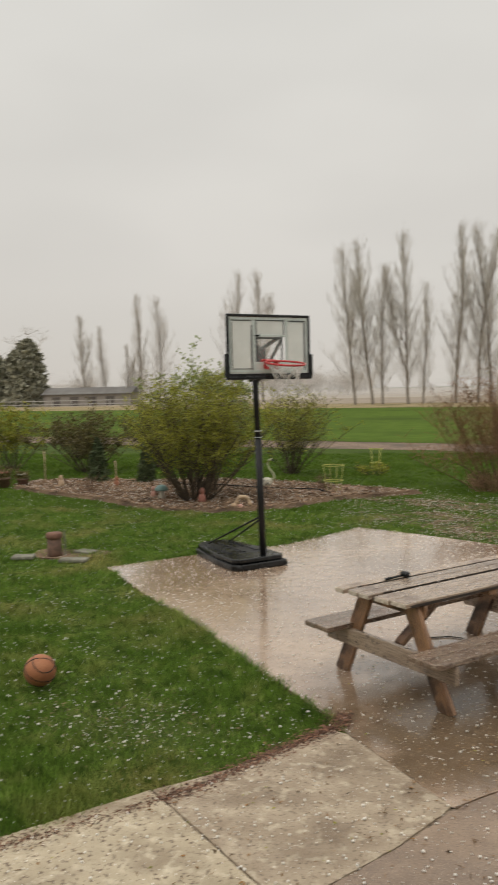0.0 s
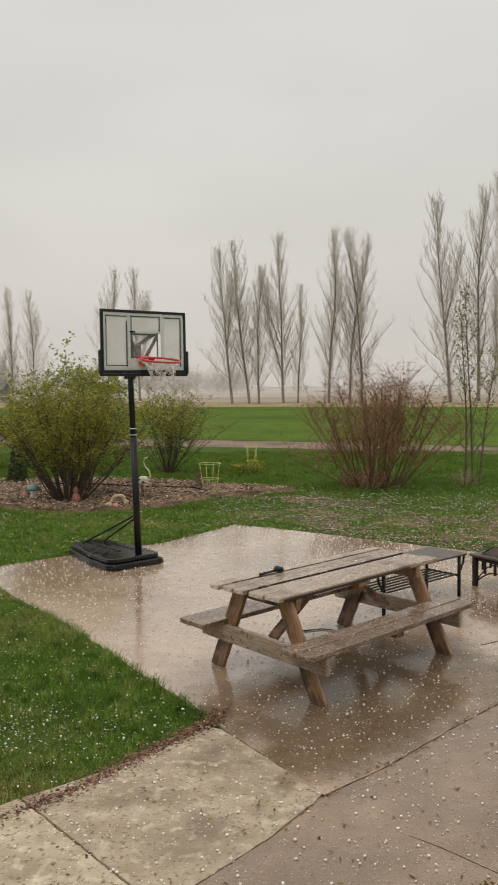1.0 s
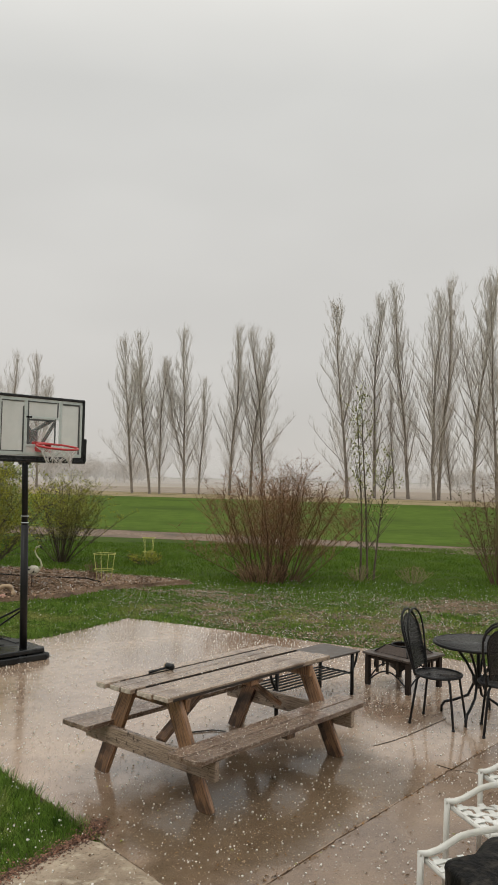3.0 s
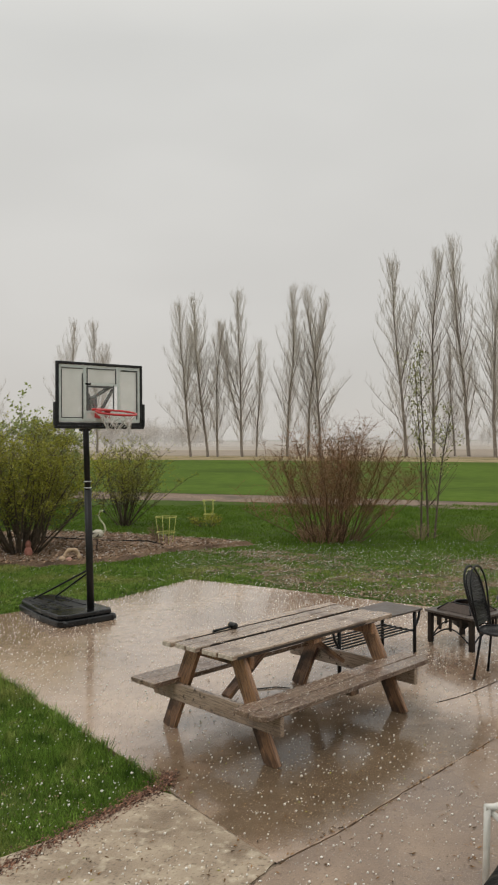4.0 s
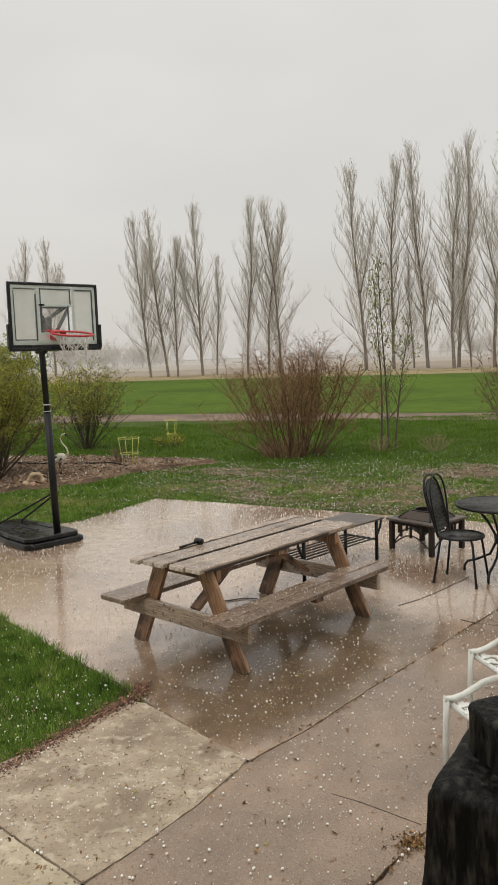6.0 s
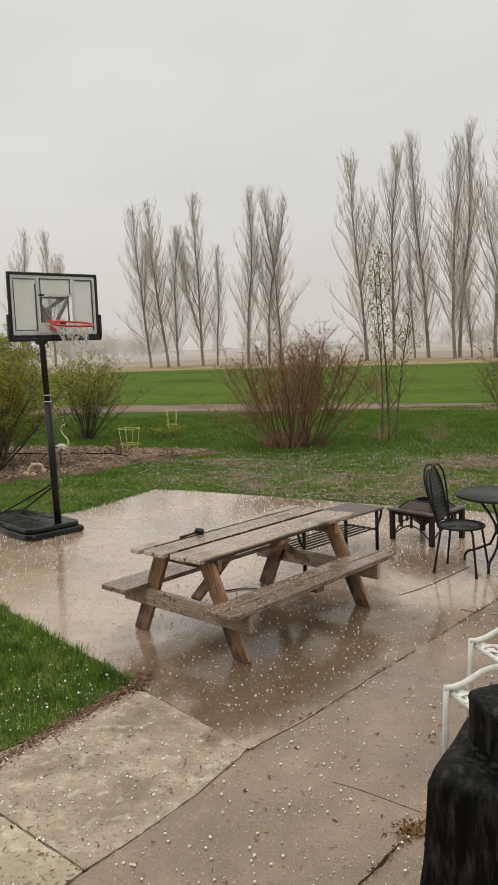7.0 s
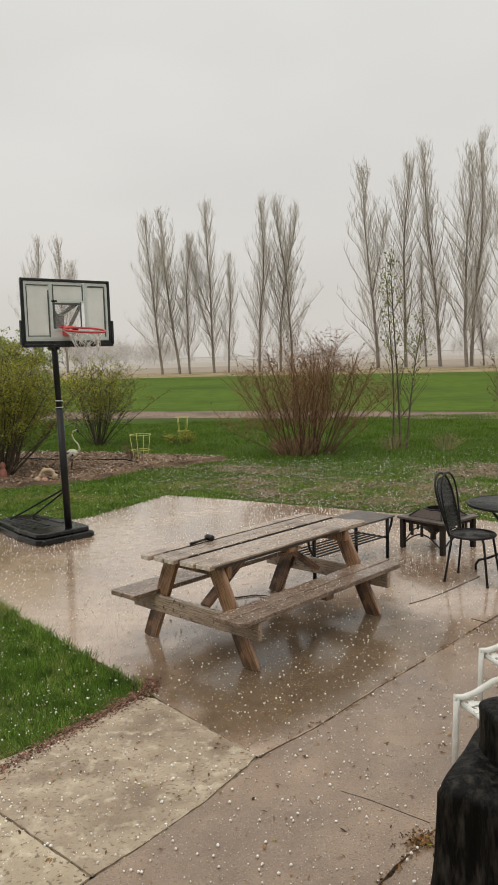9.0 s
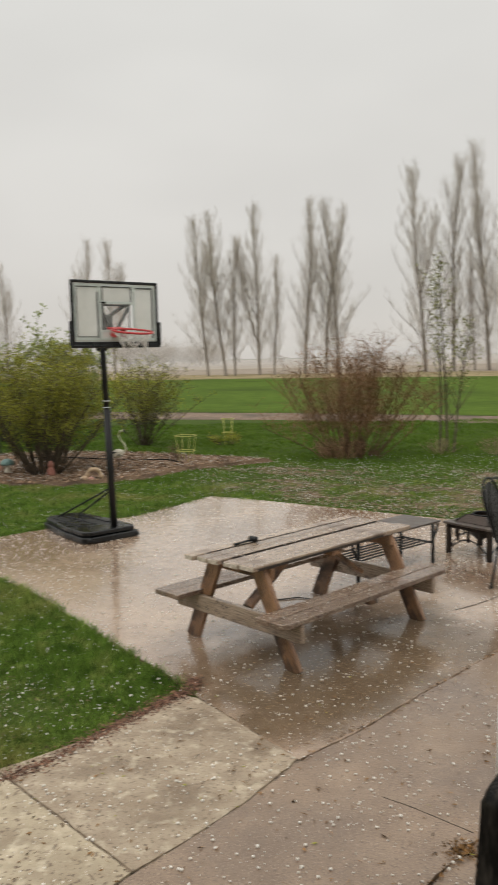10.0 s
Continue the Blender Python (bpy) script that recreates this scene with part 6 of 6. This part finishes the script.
# litter on the worn grass beyond the patio
p = wedge(g, 90000, 10, 17)
p = p[lawn_mask(p)]
p = p[g.uniform(size=len(p)) < worn(p) ** 2.4][:30000]
scatter("lawn_litter", p, 0.010, 0.036, LAWN_LITTER, 11, "pale dead leaves and straw in the worn grass", "leaf litter", 0.5, 0.4, 1.0)
p = wedge(g, 30000, 3, 6.2)
p = p[lawn_mask(p)]
p = p[g.uniform(size=len(p)) < worn(p) * 0.95][:5200]
scatter("worn_patch_litter", p, 0.008, 0.013, STRAW, 12, "pale straw and dead grass on the worn lawn", "leaf litter", 0.35, 0.5, 1.2)
# chips on the mulch bed
p = np.stack([g.uniform(-10.5, -0.8, 22000), g.uniform(13.8, 18.9, 22000)], 1)
p = p[inside(BED, p)]
scatter("mulch_chips", p, 0.045, 0.06, CHIP, 13, "brown bark chips covering the garden bed", "mulch", 0.5, 0.4, 0.8)
# dark bits on the concrete
SLABS = PATIO[:15] + [(3.5, 9.4), (4.5, 7), (4.5, 5), (3.4, 1.2), (-3.4, 1.4), (-2.45, 3.05), (-1.5, 4.0)]
p = wedge(g, 5200, 2.3, 11.5)
p = p[inside(SLABS, p)]
near = p[p[:, 1] < 5.6]
pit = g.normal((1.55, 7.95), (0.38, 0.32), (900, 2))
scatter("patio_debris", np.concatenate([p[p[:, 1] >= 5.6][:420], near[::2], near[::4] + g.normal(0, 0.012, near[::4].shape)]), 0.005, 0.026, DEBRIS, 14, "dark wet twigs and leaf scraps on the concrete", "debris", 0.3, 0.12, 0.5)
scatter("twig_scraps", near[::2] + 0.13, 0.0055, 0.034, DEBRIS, 17, "thin wet twigs and grass stems on the concrete", "debris", 0.1, 0.05, 0.4)
grit = wedge(g, 30000, 3.9, 6.2)
grit = grit[inside([(-0.73, 4.895), (-0.055, 4.125), (1.25, 5.6), (0.9, 6.1), (-0.6, 5.4)], grit)][:2600]
scatter("puddle_grit", grit, 0.0055, 0.011, STRAW, 19, "fine pale grit and petals in the puddle", "debris", 0.6, 0.2, 0.6)
scatter("pit_litter", pit[inside(SLABS, pit)], 0.004, 0.02, LEAF_LITTER, 18, "reddish brown leaf scraps on the concrete by the fire pit", "leaf litter", 0.5, 0.15, 0.5)
lf = p[p[:, 1] < 6.5][::14] + 0.05
scatter("fallen_leaves", lf, 0.005, 0.021, FORSYTHIA, 16, "small yellow-green leaves blown onto the wet concrete", "leaf litter", 0.4, 0.05, 0.3)
cl = np.concatenate([g.normal((0.69, 3.33), (0.05, 0.035), (330, 2)), np.array(CR)[g.integers(0, 5, 420)] + g.uniform(0, 1, (420, 1)) * np.array([(0.42, 0.48)]) + g.normal(0, 0.014, (420, 2)),
                     np.array([(0.40, 2.98)]) + g.uniform(-0.7, 1.2, (160, 1)) * np.array([(0.36, 0.43)]) + g.normal(0, 0.015, (160, 2))])
scatter("joint_litter", cl, 0.003, 0.015, DEBRIS, 15, "dark leaf scraps caught in the concrete joints", "debris", 0.45, 0.4, 0.8)


def hail(name, pts, z, r0, r1, seed, label):
    g = np.random.default_rng(seed)
    t = (1 + 5 ** 0.5) / 2
    ico = np.array([(-1, t, 0), (1, t, 0), (-1, -t, 0), (1, -t, 0), (0, -1, t), (0, 1, t), (0, -1, -t), (0, 1, -t), (t, 0, -1), (t, 0, 1), (-t, 0, -1), (-t, 0, 1)]) / math.sqrt(1 + t * t)
    tri = np.array([(0, 11, 5), (0, 5, 1), (0, 1, 7), (0, 7, 10), (0, 10, 11), (1, 5, 9), (5, 11, 4), (11, 10, 2), (10, 7, 6), (7, 1, 8), (3, 9, 4), (3, 4, 2), (3, 2, 6), (3, 6, 8), (3, 8, 9), (4, 9, 5), (2, 4, 11), (6, 2, 10), (8, 6, 7), (9, 8, 1)])
    k = len(pts)
    r = (r0 + (r1 - r0) * g.uniform(size=k) ** 3.6)[:, None, None] * g.uniform(0.8, 1.2, (k, 1, 3))
    c = np.stack([pts[:, 0], pts[:, 1], np.asarray(z) + r[:, 0, 2] * 0.8], 1)
    v = c[:, None, :] + ico[None] * r
    fs = tri[None] + (np.arange(k) * 12)[:, None, None]
    return tagged(sheet(name, v.reshape(-1, 3), fs.reshape(-1, 3), HAIL, True), label, "hail", kind="stuff")


p = wedge(g, 23000, 2.3, 12.4)
p = p[inside(SLABS, p)]
c47, s47 = math.cos(radians(47)), math.sin(radians(47))
du, dv = c47 * (p[:, 0] - 0.26) + s47 * (p[:, 1] - 5.52), -s47 * (p[:, 0] - 0.26) + c47 * (p[:, 1] - 5.52)
p = p[(np.hypot(du / 1.5, dv / 0.9) > 1) | (g.uniform(size=len(p)) < 0.75)]
hail("patio_hail", p, np.full(len(p), 0.003), 0.0027, 0.0086, 20, "white hailstones scattered on the wet concrete")
p = wedge(g, 110000, 3.0, 17.5)
p = p[lawn_mask(p)]
keep = g.uniform(size=len(p)) < np.where(p[:, 1] < 8, 0.17 + worn(p) * 0.75, 0.09 + 0.52 * worn(p))
p = p[keep][:30000]
hail("lawn_hail", p, g.uniform(0.0, 0.03, len(p)), 0.0026, 0.0085, 21, "white hailstones caught in the lawn grass")
p = np.stack([g.uniform(-10.5, -0.8, 5200), g.uniform(13.8, 18.9, 5200)], 1)
p = p[inside(BED, p)]
hail("bed_hail", p, np.full(len(p), 0.07), 0.004, 0.012, 23, "white hailstones scattered over the bark mulch")
tc, ts = math.cos(radians(47.7)), math.sin(radians(47.7))
q = np.concatenate([np.stack([g.uniform(-0.97, 0.97, 60), g.uniform(-0.34, 0.34, 60), np.full(60, 0.735)], 1), np.stack([g.uniform(-0.97, 0.97, 60), g.uniform(-0.67, -0.41, 60), np.full(60, 0.419)], 1)])
hail("table_hail", np.stack([tc * q[:, 0] - ts * q[:, 1], 6.266 + ts * q[:, 0] + tc * q[:, 1]], 1), q[:, 2], 0.003, 0.006, 22, "small hailstones and wet scraps lying on the picnic table")

for i, line in enumerate((((0.36, 3.75), (0.50, 3.66), (0.75, 3.46)), ((1.26, 6.70), (1.44, 6.83), (1.62, 6.99), (2.1, 7.5)), ((1.69, 6.28), (1.80, 6.17), (2.4, 5.9)))):
    o = worn_edge(shifted(list(line), 0.0018) + shifted(list(line), -0.0018)[::-1], 30 + i, 0.0012)
    part("crack", Soup().prism(o[::-1], -0.005, 0.0052 if i else 0.0046), JOINT, patio, "thin dirty crack")
